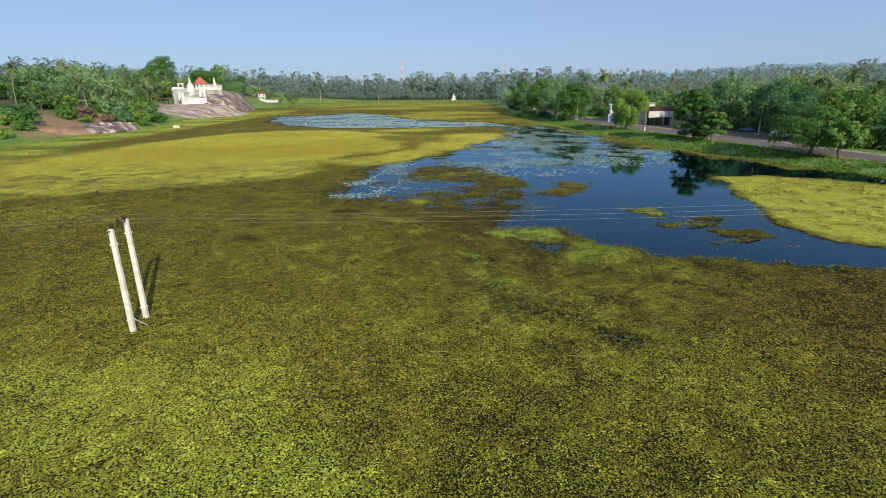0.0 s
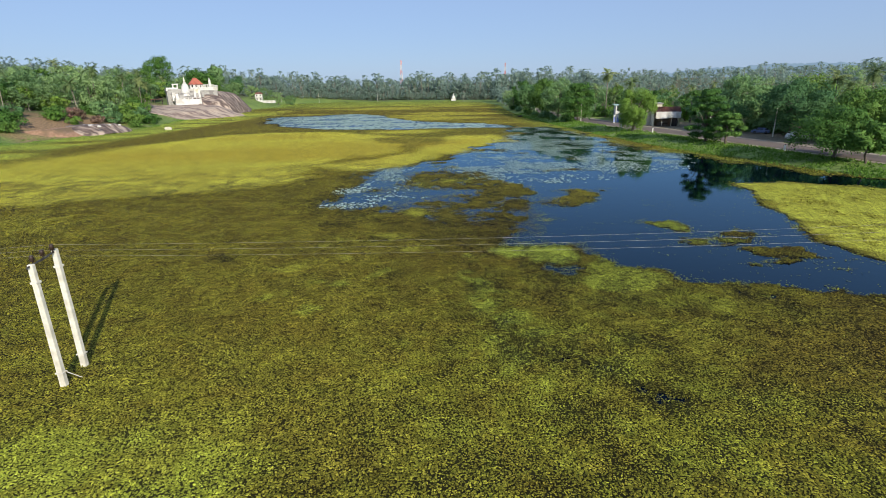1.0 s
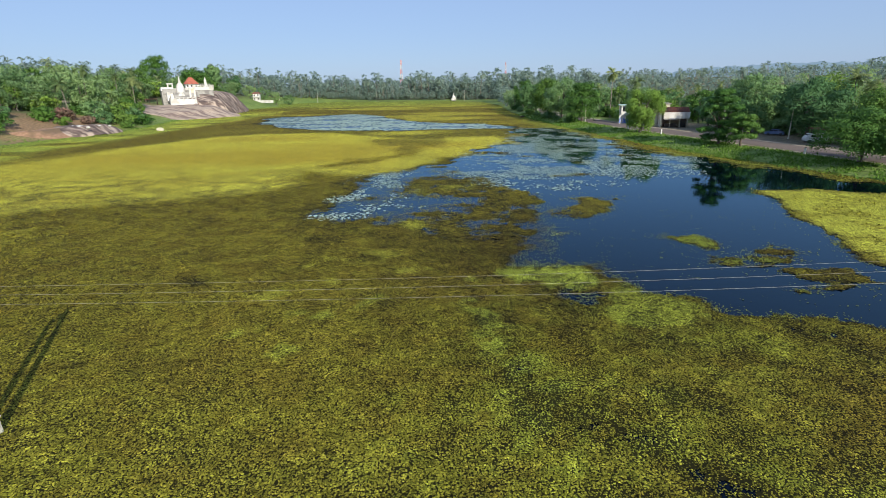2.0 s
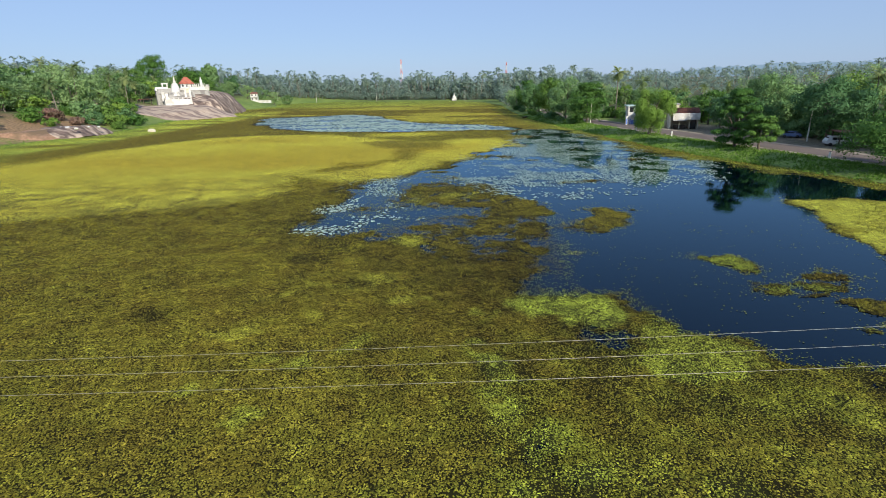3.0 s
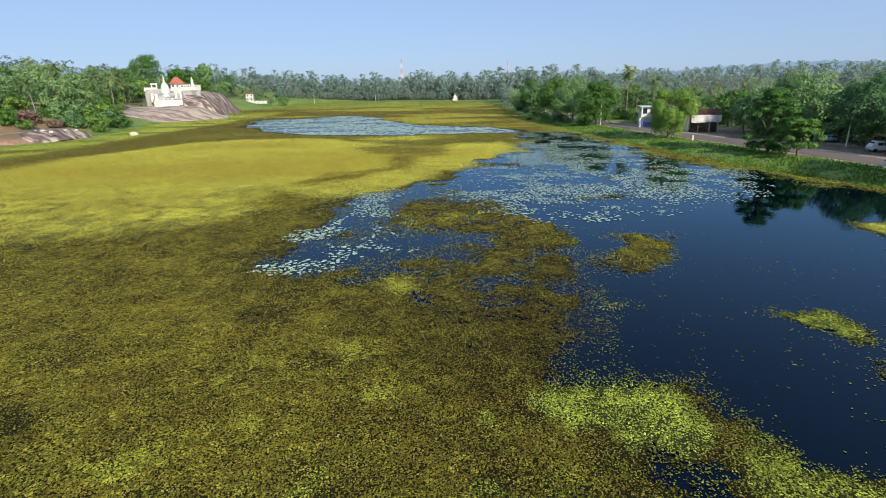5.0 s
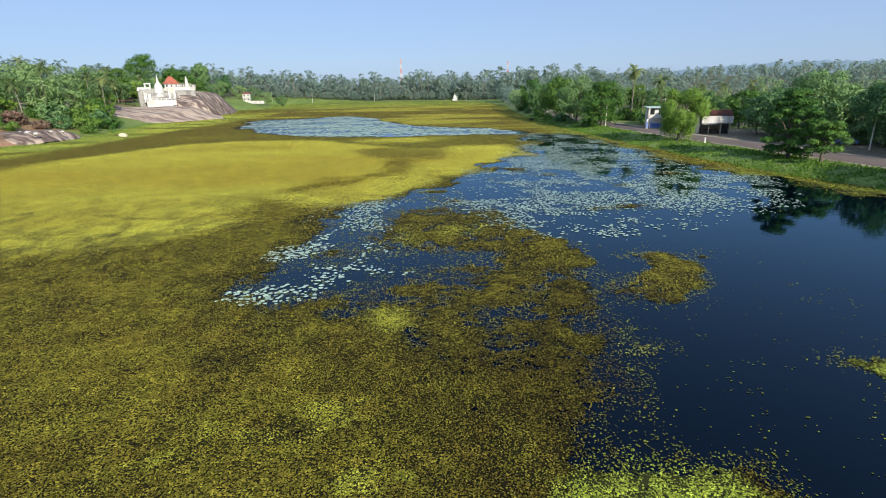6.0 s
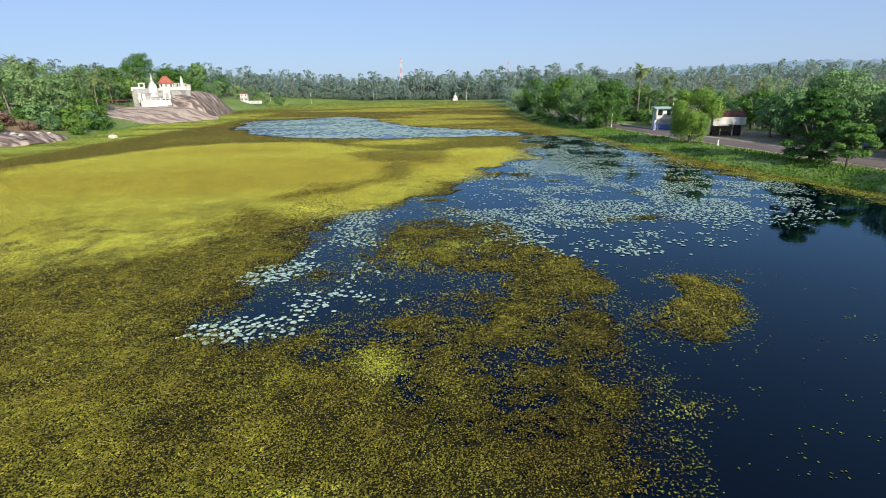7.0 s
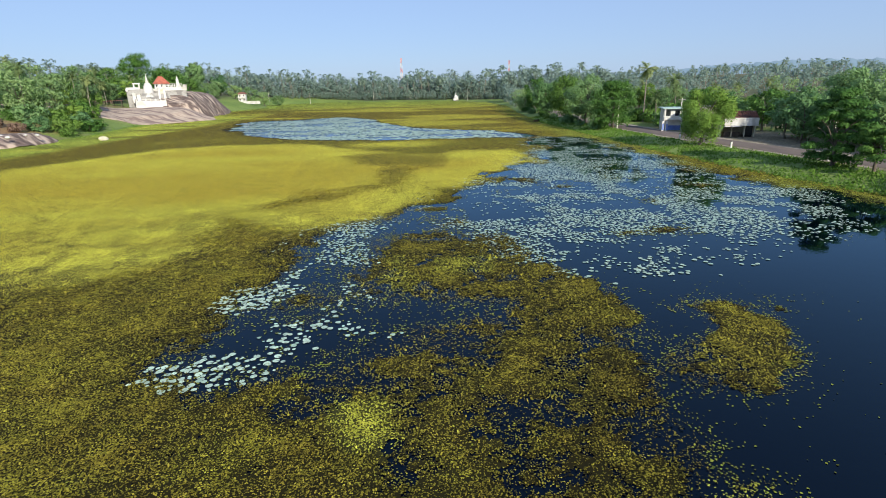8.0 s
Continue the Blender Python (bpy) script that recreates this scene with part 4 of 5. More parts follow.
def tree_arrays(seed, height=12, radius=5, base=3, clumps=50, per=60, leaf=0.5, flat=0.7, droop=0.0, tiers=0, trunk=0.3, limbs=9):
    r = np.random.default_rng(seed)
    p, nrm, cs = crown_points(r, height, radius, base, clumps, per, flat, droop, tiers)
    leaves = cards(r, p, nrm, leaf)
    soft = nrm / np.linalg.norm(nrm, axis=1)[:, None] + 0.22 * r.normal(0, 1, nrm.shape)
    soft = np.repeat(soft / np.linalg.norm(soft, axis=1)[:, None], 4, 0)
    top = np.array([r.normal(0, 0.3), r.normal(0, 0.3), base + (height - base) * 0.55])
    bend = np.array([r.normal(0, 0.25), r.normal(0, 0.25), base * 0.6])
    main = np.array([(0, 0, -0.5), (0, 0, 0.3), bend, bend * 0.4 + top * 0.6, top])
    pieces = [tube(main, [trunk * 1.5, trunk * 1.15, trunk, trunk * 0.6, trunk * 0.2])]
    for i in r.permutation(len(cs))[:limbs]:
        k = r.uniform(0.35, 0.85)
        s = bend * (1 - k) + top * k
        e = cs[i]
        mid = (s + e) / 2 + np.array([0, 0, 0.12 * np.linalg.norm(e - s)])
        pieces.append(tube([s, mid, e], [trunk * 0.45, trunk * 0.28, trunk * 0.06], 5))
    return join(pieces), leaves, soft


def palm_arrays(seed, height=14, fronds=20, segs=9, length=4.2, width=0.22, lean=1.2, sides=6):
    r = np.random.default_rng(seed)
    a = r.uniform(0, 6.28)
    t = np.linspace(0, 1, 6)
    path = np.stack([lean * t ** 2 * math.cos(a), lean * t ** 2 * math.sin(a), -0.4 + (height + 0.4) * t], 1)
    trunk = tube(path, 0.24 - 0.11 * t, sides)
    top = path[-1]
    out = []
    for i in range(fronds):
        az = i * 2.4 + r.normal(0, 0.2)
        rise = r.uniform(-0.75, 1.35)
        ln = length * r.uniform(0.8, 1.15)
        s = np.linspace(0.08, 1, segs)
        ang = rise - 1.15 * s ** 1.4
        hx = np.cumsum(np.cos(ang)) * ln / segs
        hz = np.cumsum(np.sin(ang)) * ln / segs
        c = np.stack([hx * math.cos(az), hx * math.sin(az), hz], 1) + top
        along = np.gradient(c, axis=0)
        along /= np.linalg.norm(along, axis=1)[:, None]
        side = np.array([-math.sin(az), math.cos(az), 0.0])
        lw = 0.30 * ln * np.sin(np.clip(s, 0.05, 1) * 2.6 + 0.25).clip(0.15, 1)
        for sg in (-1, 1):
            tip = c + sg * side * lw[:, None] * 0.75 + along * lw[:, None] * 0.45 - np.array([0, 0, 1.0]) * (lw * r.uniform(0.12, 0.45, segs))[:, None]
            hw = along * width
            out.append(np.stack([c - hw, tip - hw * 0.25, tip + hw * 0.25, c + hw], 1).reshape(-1, 3))
    return trunk, np.concatenate(out), None


def tree_thing(name, arrays, leaf_mat, bark, label, category, crown="crown", group=""):
    (tv, tf), lv, nv = arrays
    t = thing(name, Matrix(), label, category, group)
    part_np("trunk", np_mesh("trunk", tv, tf, bark, True), t)
    part_np(crown, np_mesh(crown, lv, quads(len(lv) // 4), leaf_mat, False, nv), t)
    return t


def stand(t, x, y, scale=1.0, turn=0.0, sink=0.1):
    z = float(ground_z(np.array([x]), np.array([y]))[0]) - sink
    t.matrix_basis = Matrix.LocRotScale((x, y, z), Euler((0, 0, radians(turn))), (scale,) * 3)
    return t


def again(t, x, y, scale=1.0, turn=0.0):
    c = copy_thing(t, Matrix())
    return stand(c, x, y, scale, turn)


def build_roadside_trees():
    """The trees that stand by themselves between lake and road, and behind the road."""
    g = "trees along the lake road"
    specs = [
        # x, y, height, radius, base, clumps, per, leaf, flat, droop, tiers, trunk, leaf material, label
        (51.3, 150, 11.3, 5.1, 1.6, 40, 600, 0.30, 0.85, 0.55, 0, 0.36, LIGHT, "bright green tree with drooping leafy branches beside the road"),
        (57.4, 121, 11.4, 4.0, 0.8, 80, 300, 0.31, 0.45, 0.2, 7, 0.30, GREEN, "tall spreading tree with tiers of green leaves on the bank"),
        (58.4, 114.5, 6.4, 3.1, 1.8, 44, 230, 0.30, 0.45, 0.2, 4, 0.20, GREEN, "small tree with flat tiers of light green leaves"),
        (65.0, 92.5, 8.2, 6.2, 2.4, 70, 280, 0.30, 0.6, 0.3, 4, 0.26, GREEN, "broad low tree with dark green leaves by the road"),
        (66.2, 87.0, 6.5, 3.6, 2.2, 36, 176, 0.46, 0.6, 0.3, 0, 0.16, GREEN, "young round-headed tree on the grassy bank"),
        (47.0, 193, 13.0, 6.0, 1.5, 70, 187, 0.46, 0.7, 0.3, 5, 0.34, GREEN, "large dense green tree at the water's edge"),
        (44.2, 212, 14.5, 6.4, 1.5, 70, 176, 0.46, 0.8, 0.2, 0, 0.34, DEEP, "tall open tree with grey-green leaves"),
        (42.5, 232, 15.0, 6.4, 1.2, 70, 176, 0.46, 0.8, 0.3, 0, 0.34, GREEN, "tall leafy tree reaching over the lake shore"),
        (41.0, 256, 14.0, 6.5, 1.2, 70, 165, 0.50, 0.8, 0.3, 0, 0.34, DEEP, "dense dark green tree on the shore"),
        (40.5, 282, 14.5, 6.5, 1.2, 70, 165, 0.50, 0.8, 0.3, 0, 0.34, GREEN, "dense green tree on the shore"),
        (79, 126, 13.0, 7.0, 3.5, 80, 187, 0.42, 0.8, 0.3, 0, 0.36, DEEP, "dark shady tree over the parked cars"),
        (82, 108, 11.0, 6.0, 3.2, 70, 176, 0.42, 0.8, 0.6, 0, 0.30, GREEN, "light green feathery tree behind the road"),
        (78, 146, 14.0, 6.5, 2.5, 70, 176, 0.42, 0.8, 0.3, 0, 0.32, DEEP, "dark green tree beside the shop"),
        (90, 138, 14.0, 7.0, 2.5, 70, 165, 0.46, 0.8, 0.3, 0, 0.32, GREEN, "tall green tree behind the parked van"),
    ]
    for i, (x, y, h, rad, base, cl, per, leaf, flat, droop, tiers, tr, mat, label) in enumerate(specs):
        t = tree_thing("tree", tree_arrays(100 + i, h, rad, base, cl, per, leaf, flat, droop, tiers, tr), mat, BARK, label, "tree", group=g)
        stand(t, x, y, 1.0, 37 * i)


def build_woods():
    """Trees and coconut palms of the nearer woods, each on its own; the far woods as one mass."""
    kinds = []
    for i in range(7):
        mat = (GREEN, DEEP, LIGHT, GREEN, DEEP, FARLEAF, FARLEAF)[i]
        label = ("leafy green tree in the wood", "dark green dense tree in the wood", "light green bushy tree in the wood", "tall green tree in the wood", "spreading dark tree in the wood", "leafy tree on the hillside, haze painted into its leaves", "spreading tree on the hillside, leaf colour paled with haze")[i]
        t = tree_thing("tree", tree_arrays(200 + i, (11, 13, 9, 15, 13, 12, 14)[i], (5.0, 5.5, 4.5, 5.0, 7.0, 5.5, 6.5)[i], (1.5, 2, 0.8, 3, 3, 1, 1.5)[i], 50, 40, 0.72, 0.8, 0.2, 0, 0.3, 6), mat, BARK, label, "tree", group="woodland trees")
        kinds.append(t)
    palms = []
    for i in range(4):
        t = tree_thing("coconut_palm", palm_arrays(300 + i, (13, 16, 11, 18)[i], 28, 10, 3.7, 0.18), PALMLEAF, PALEBARK, "coconut palm with a slender grey trunk and arching fronds", "palm", crown="fronds", group="coconut palms")
        palms.append(t)
    used = set()

    def put(pool, k, x, y, s, turn):
        t = pool[k % len(pool)]
        if t.name in used:
            again(t, x, y, s, turn)
        else:
            used.add(t.name)
            stand(t, x, y, s, turn)

    r = np.random.default_rng(5)
    # single palms that stand out
    for k, x, y, s in ((1, 62.3, 212, 1.0), (0, 76, 221, 0.98), (2, 63.5, 205, 0.72), (3, 86, 119, 0.62), (0, 92, 108, 0.75), (2, 90, 100, 0.8), (1, 96, 112, 0.85),
                       (3, -241, 337, 1.1), (1, -232, 330, 1.0), (0, -224, 338, 1.1), (2, -165, 300, 0.8), (0, -169, 304, 0.8), (1, -175, 309, 0.7), (3, 104, 140, 0.6), (1, 112, 128, 0.65), (1, 91, 130, 0.82), (3, 95, 125, 0.76), (0, 86, 106, 0.84), (2, 99, 117, 0.95)):
        put(palms, k, x, y, s, r.uniform(0, 360))
    # eastern wood behind the road
    for i in range(100):
        y = r.uniform(100, 330)
        x = road_x(np.array([y]))[0] + r.uniform(13, 75)
        if (60 < x < 74 and 145 < y < 180) or (52 < x < 66 and 160 < y < 190) or (72 < x < 96 and 112 < y < 140):
            continue
        if x > 1.05 * y:
            continue
        if r.random() < 0.36:
            put(palms, int(r.integers(4)), x, y, r.uniform(0.5, 0.70), r.uniform(0, 360))
        else:
            put(kinds, int(r.choice([0, 1, 2, 3, 4, 5, 6, 0])), x, y, r.uniform(0.5, 0.82), r.uniform(0, 360))
    for k, x, y, s in ((0, 79, 160, 0.8), (1, 85, 168, 0.85), (3, 79, 176, 0.75), (4, 90, 155, 0.8), (1, 74, 184, 0.75), (0, 69, 190, 0.8), (2, 82, 186, 0.8), (2, 76, 156, 0.5), (1, 95, 128, 0.8),
                       (2, 88, 104, 0.8), (0, 96, 118, 0.8), (4, 102, 126, 0.8), (1, 84, 97, 0.7), (2, 80, 100, 0.55), (1, 71.5, 150, 0.72), (4, 75, 143, 0.72), (1, 73.5, 158, 0.75), (0, 70, 178, 0.7), (1, 84, 147, 0.9), (1, 88, 133, 0.9)):
        put(kinds, k, x, y, s, r.uniform(0, 360))
    # western hillside
    for i in range(150):
        y = r.uniform(150, 400)
        x = np.interp(y, [150, 200, 230, 250, 300, 400], [-168, -152, -138, -140, -168, -170]) - 70 * r.random() ** 1.3
        if oval(np.array([x]), np.array([y]), -142, 305, 25, 20, 0)[0] > 0:
            continue
        if r.random() < 0.16:
            put(palms, int(r.integers(4)), x, y, r.uniform(0.7, 1.0), r.uniform(0, 360))
        else:
            put(kinds, int(r.choice([0, 5, 2, 5, 6, 3, 0])), x, y, r.uniform(0.75, 1.2), r.uniform(0, 360))
    # great trees behind the temple
    for i, (x, y, height, rad, mat, label) in enumerate(((-262, 498, 33, 13.5, LIGHT, "huge round-headed light green tree on the hill"), (-148, 328, 23, 9.0, GREEN, "broad rounded green tree behind the temple"),
                                                         (-183, 433, 23, 6.5, DEEP, "tall dark green tree behind the temple"), (-231, 622, 24, 17, FARLEAF, "broad tree far behind the temple, paled with painted haze"))):
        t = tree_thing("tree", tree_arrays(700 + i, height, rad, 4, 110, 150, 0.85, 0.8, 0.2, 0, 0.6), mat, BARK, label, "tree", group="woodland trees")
        stand(t, x, y, 1.0)
    for k, x, y, s in ((3, -228, 436, 1.3), (1, -170, 440, 1.2), (0, -178, 460, 1.2), (5, -165, 400, 0.75), (6, -172, 415, 0.85), (6, -162, 412, 0.75), (5, -158, 440, 1.0), (6, -150, 448, 0.85), (5, -168, 430, 1.0), (6, -141, 452, 0.8), (5, -134, 462, 0.9), (6, -176, 395, 0.9), (0, -160, 388, 0.7)):
        put(kinds, k, x, y, s, r.uniform(0, 360))


def build_far_woods():
    r = np.random.default_rng(9)
    protos = [tree_arrays(400 + i, (12, 15, 13, 18)[i], (5, 5.5, 6.5, 6)[i], 0.3, 20, 12, 1.35, 0.8, 0.2, 0, 0.3, 3) for i in range(4)]
    fprotos = [tree_arrays(440 + i, (12, 15, 13, 18)[i], (5, 5.5, 6.5, 6)[i], 0.3, 30, 34, 0.75, 0.8, 0.2, 0, 0.3, 3) for i in range(4)]
    pprotos = [palm_arrays(500 + i, (10.5, 13, 15)[i], 20, 5, 3.4, 0.36, 1.5, 4) for i in range(3)]
    spots = []
    for i in range(460):    # far shore
        x = r.uniform(-260, 130)
        edge = np.interp(x, [-260, -170, -105, 5, 40, 130], [505, 500, 532, 492, 470, 440])
        spots.append((x, edge + 5 + 130 * r.random() ** 2, r.random() < 0.25, 1.2))
    for i in range(200):    # low growth along the far shore
        x = r.uniform(-230, 60)
        edge = np.interp(x, [-260, -170, -105, 5, 40, 130], [505, 500, 532, 492, 470, 440])
        spots.append((x, edge + r.uniform(-2, 6), False, 0.5))
    for i in range(760):    # east and its slope
        y = r.uniform(120, 900)
        x = road_x(np.array([y]))[0] + 70 + r.random() ** 1.1 * (0.95 * y - 20)
        if x < 1.0 * y + 20:
            spots.append((x, y, r.random() < 0.34, r.uniform(0.72, 0.98) * min(1.0, 0.58 + 0.42 * (y - 120) / 260)))
    for i in range(120):    # behind the eastern road trees
        y = r.uniform(300, 480)
        spots.append((road_x(np.array([y]))[0] + r.uniform(8, 75), y, r.random() < 0.3, 0.75))
    for i in range(26):     # shore side of the far road
        y = r.uniform(292, 430)
        spots.append((road_x(np.array([y]))[0] - r.uniform(6.5, 9), y, False, 0.7))
    for i in range(300):    # west, behind the hill
        y = r.uniform(200, 620)
        x = np.interp(y, [200, 300, 400, 500, 620], [-200, -235, -215, -185, -180]) - r.random() * 150
        spots.append((x, y, r.random() < 0.3, 1.25))
    wood, pal, stems, facing, mid, mid_facing = [], [], [], [], [], []
    for x, y, is_palm, k in spots:
        z = float(ground_z(np.array([x]), np.array([y]))[0])
        a, s = r.uniform(0, 6.28), r.uniform(0.75, 1.25) * k
        rot = np.array([[math.cos(a), -math.sin(a), 0], [math.sin(a), math.cos(a), 0], [0, 0, 1]])
        (tv, tf), lv, nv = (pprotos if is_palm else protos)[int(r.integers(3 if is_palm else 4))]
        near = not is_palm and math.hypot(x, y) < 330
        if near:
            (tv, tf), lv, nv = fprotos[int(r.integers(4))]
        (pal if is_palm else mid if near else wood).append((lv * s) @ rot.T + (x, y, z))
        if not is_palm:
            (mid_facing if near else facing).append(nv @ rot.T)
        stems.append(((tv * s) @ rot.T + (x, y, z), tf))
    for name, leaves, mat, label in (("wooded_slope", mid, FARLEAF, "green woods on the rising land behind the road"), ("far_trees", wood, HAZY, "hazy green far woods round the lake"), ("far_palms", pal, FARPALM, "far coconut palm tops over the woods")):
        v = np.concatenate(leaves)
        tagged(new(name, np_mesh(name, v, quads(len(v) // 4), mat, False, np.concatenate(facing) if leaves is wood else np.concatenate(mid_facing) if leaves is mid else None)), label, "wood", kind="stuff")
    v, f = join(stems)
    tagged(new("far_trunks", np_mesh("far_trunks", v, f, PALEBARK, True)), "pale slender trunks of the far woods", "wood", kind="stuff")


def build_shrubs():
    """Bushes on the western shore and low growth under the woods."""
    protos = []
    for i, (mat, label) in enumerate(((GREEN, "low green shrub on the shore"), (LIGHT, "light green bush on bare earth"), (DEEP, "dark green thicket of shrubs"), (DRY, "dry reddish-brown brushwood on earth"))):
        t = tree_thing("bush", tree_arrays(600 + i, 3.2, 3.0, 0.1, 26, 60, 0.42, 0.8, 0.2, 0, 0.08, 4), mat, BARK, label, "bush", group="shore bushes")
        protos.append(t)
    r = np.random.default_rng(11)
    first = set()
    spots = [(1, -131, 190, 0.9), (3, -136, 199, 1.1), (3, -138, 199, 1.2), (3, -129, 200, 0.9), (2, -127, 206, 1.3), (0, -124, 212, 1.4), (0, -121, 209, 0.9), (1, -126, 218, 1.1),
             (0, -133, 222, 1.6), (2, -136, 215, 1.7), (0, -150, 262, 1.4), (0, -143, 248, 1.5), (1, -139, 239, 1.6), (1, -142, 254, 1.3), (0, -133, 163, 1.1), (1, -130, 152, 0.9), (0, -127, 233, 1.2), (2, -130, 230, 1.5), (0, -125, 226, 1.2)]
    for i in range(46):
        y = r.uniform(130, 400)
        spots.append((int(r.choice([0, 2, 1, 0])), float(np.interp(y, [130, 200, 250, 300, 400], [-135, -136, -145, -170, -172]) - r.uniform(0, 26)), y, r.uniform(0.9, 1.7)))
    for x, y, s in ((84, 118, 1.3), (86, 124, 1.4), (83, 128, 1.2), (88, 112, 1.4), (85, 132, 1.4), (82, 137, 1.2), (90, 119, 1.5), (80, 142, 1.2), (76, 147, 1.1), (84, 141, 1.3), (87, 106, 1.2), (92, 130, 1.4)):
        spots.append((2, x, y, s))
    for i in range(90):
        y = r.uniform(95, 330)
        x = float(road_x(np.array([y]))[0] + r.uniform(9, 26))
        if (56 < x < 80 and 140 < y < 184) or (66 < x < 96 and 108 < y < 142) or (50 < x < 66 and 160 < y < 190):
            continue
        spots.append((int(r.choice([0, 2, 0, 1])), x, y, r.uniform(0.6, 1.3)))
    for i in range(26):
        y = r.uniform(190, 300)
        spots.append((int(r.choice([0, 2])), float(road_x(np.array([y]))[0] - r.uniform(5.5, 9)), y, r.uniform(0.4, 0.8)))
    for k, x, y, s in spots:
        t = protos[k]
        if k in first:
            again(t, x, y, s, r.uniform(0, 360))
        else:
            first.add(k)
            stand(t, x, y, s)


def build_grass():
    """Tufts of grass on the eastern bank and the western shore."""
    n = 90000
    y = 70 + 190 * rng.random(n) ** 1.6
    x = rng.uniform(30, 74, n)
    d = -sdf(x, y, LAKE)
    ok = (d > -1.5) & (x < road_x(y) - ROAD_HALF - 1.2) & (rng.random(n) < np.clip(0.6 + 0.9 * fbm(x, y, 3, 95, 3), 0.1, 1))
    x, y = x[ok], y[ok]
    m = 26000
    wy, wx = rng.uniform(130, 330, m), rng.uniform(-150, -92, m)
    wd = -sdf(wx, wy, LAKE)
    ok = (wd > -3) & (wd < 4) & (rng.random(m) < np.clip(0.5 + 0.9 * fbm(wx, wy, 6, 96, 3), 0.05, 1))
    x, y = np.concatenate([x, wx[ok]]), np.concatenate([y, wy[ok]])
    n = len(x)
    z = np.maximum(ground_z(x, y), 0.02)
    h = rng.uniform(0.15, 0.42, n) * np.where(y > 160, 1.2, 1.0)
    a = rng.uniform(0, 6.283, n)
    w = 0.10 + 0.10 * rng.random(n)
    lean = rng.normal(0, 0.16, (n, 2))
    p = np.stack([x, y, z], 1)
    side = np.stack([np.cos(a) * w, np.sin(a) * w, 0 * a], 1)
    tip = p + np.stack([lean[:, 0], lean[:, 1], h], 1)
    v = np.stack([p - side, p + side, tip], 1).reshape(-1, 3)
    tagged(new("grass", np_mesh("grass", v, np.arange(n * 3).reshape(n, 3), GRASS)), "lush green grass on the lake banks", "grass", kind="stuff")


# ---- power line in the lake ----
WIRE_Y = (28.10, 28.85, 29.60)


def build_power_line():
    h = thing("power_pole", pose(-19.3, 28.88, 0), "pair of pale concrete poles with a crossarm standing in the weed", "power pole", "poles of the power line")
    for dx, dy, top in ((0.09, -0.95, 6.45), (-0.17, 0.94, 6.6)):
        bm = made((dx, dy, -1.0, 0.31, 0.28, top + 1.0, 0.03, 0.82), (dx, dy, top - 0.95, 0.315, 0.33, 0.10, 0.01), (dx, dy, 0.75, 0.40, 0.34, 0.07, 0.01))
        part("pole", bm, CONCRETE, h)
    bm = bmesh.new()
    rod(bm, (0.12, -1.25, 6.36), (-0.18, 1.15, 6.50), 0.045, sides=6)
    rod(bm, (0.02, -0.35, 6.40), (-0.02, 0.25, 6.46), 0.06, sides=6)
    part("crossarm", bm, STEEL, h, "grey steel crossarm")
    for wy in WIRE_Y:
        y = wy - 28.88
        z = 6.43 + 0.06 * y
        bm = bmesh.new()
        lathe(bm, [(0.03, 0), (0.035, 0.14), (0.13, 0.15), (0.07, 0.24), (0.14, 0.26), (0.08, 0.34), (0.10, 0.40), (0.04, 0.44)], 10, (-0.03 - 0.11 * y, y, z))
        part("insulator", bm, CERAMIC, h, "dark brown insulator", True)
    bm = bmesh.new()
    rod(bm, (0.10, -0.80, 0.80), (0.75, -0.55, 0.25), 0.02, sides=5)
    part("stay", bm, CONCRETE, h, "short broken stay rod")
    for x, y in ((66, 35.7), (-104, 22.3)):
        c = copy_thing(h, pose(x, y, 0.0))
    for i, wy in enumerate(WIRE_Y):
        bm = bmesh.new()
        for x0, y0, x1, y1, sag in ((-19.3, wy, 66, 35.7 + (i - 1) * 1.6, 0.80), (-19.3, wy, -104, wy - 6.6, 0.8)):
            pts = []
            for k in range(41):
                t = k / 40
                pts.append((x0 + (x1 - x0) * t, y0 + (y1 - y0) * t, 6.84 + 0.06 * (wy - 28.88) - 4 * sag * t * (1 - t)))
            v, f = tube(pts, [0.0042] * 41, 5)
            vs = [bm.verts.new(c) for c in v]
            for q in f:
                bm.faces.new([vs[j] for j in q])
        me = bpy.data.meshes.new("power_wire")
        bm.to_mesh(me)
        bm.free()
        me.materials.append(WIRE)
        tagged(new("power_wire", me), "thin pale bare wire strung between the poles", "wire", "wires of the power line")


# ---- temple on the rock ----
def heightfield(name, cx, cy, rx, ry, turn, profile, mat, label, category="rock", cells=46, seed=0, over=-0.6):
    """A rock that swells out of the ground."""
    u = np.linspace(-1.1, 1.1, cells)
    gu, gv = np.meshgrid(u, u)
    c, s = math.cos(radians(turn)), math.sin(radians(turn))
    x = cx + gu * rx * c - gv * ry * s
    y = cy + gu * rx * s + gv * ry * c
    r = np.hypot(gu, gv) + 0.14 * fbm(gu, gv, 0.6, seed, 3)
    z = profile(gu, gv, np.clip(1 - r, 0, 1)) + 0.35 * fbm(x, y, 7, seed + 3, 5) * np.clip(2 - 2 * r, 0, 1)
    z = np.where(r > 1.0, ground_z(x, y) - 1.5, np.maximum(z, ground_z(x, y) + over))
    me = np_mesh(name, np.stack([x, y, z], 2).reshape(-1, 3), grid_faces(cells, cells), mat, True)
    return tagged(new(name, me), label, category)


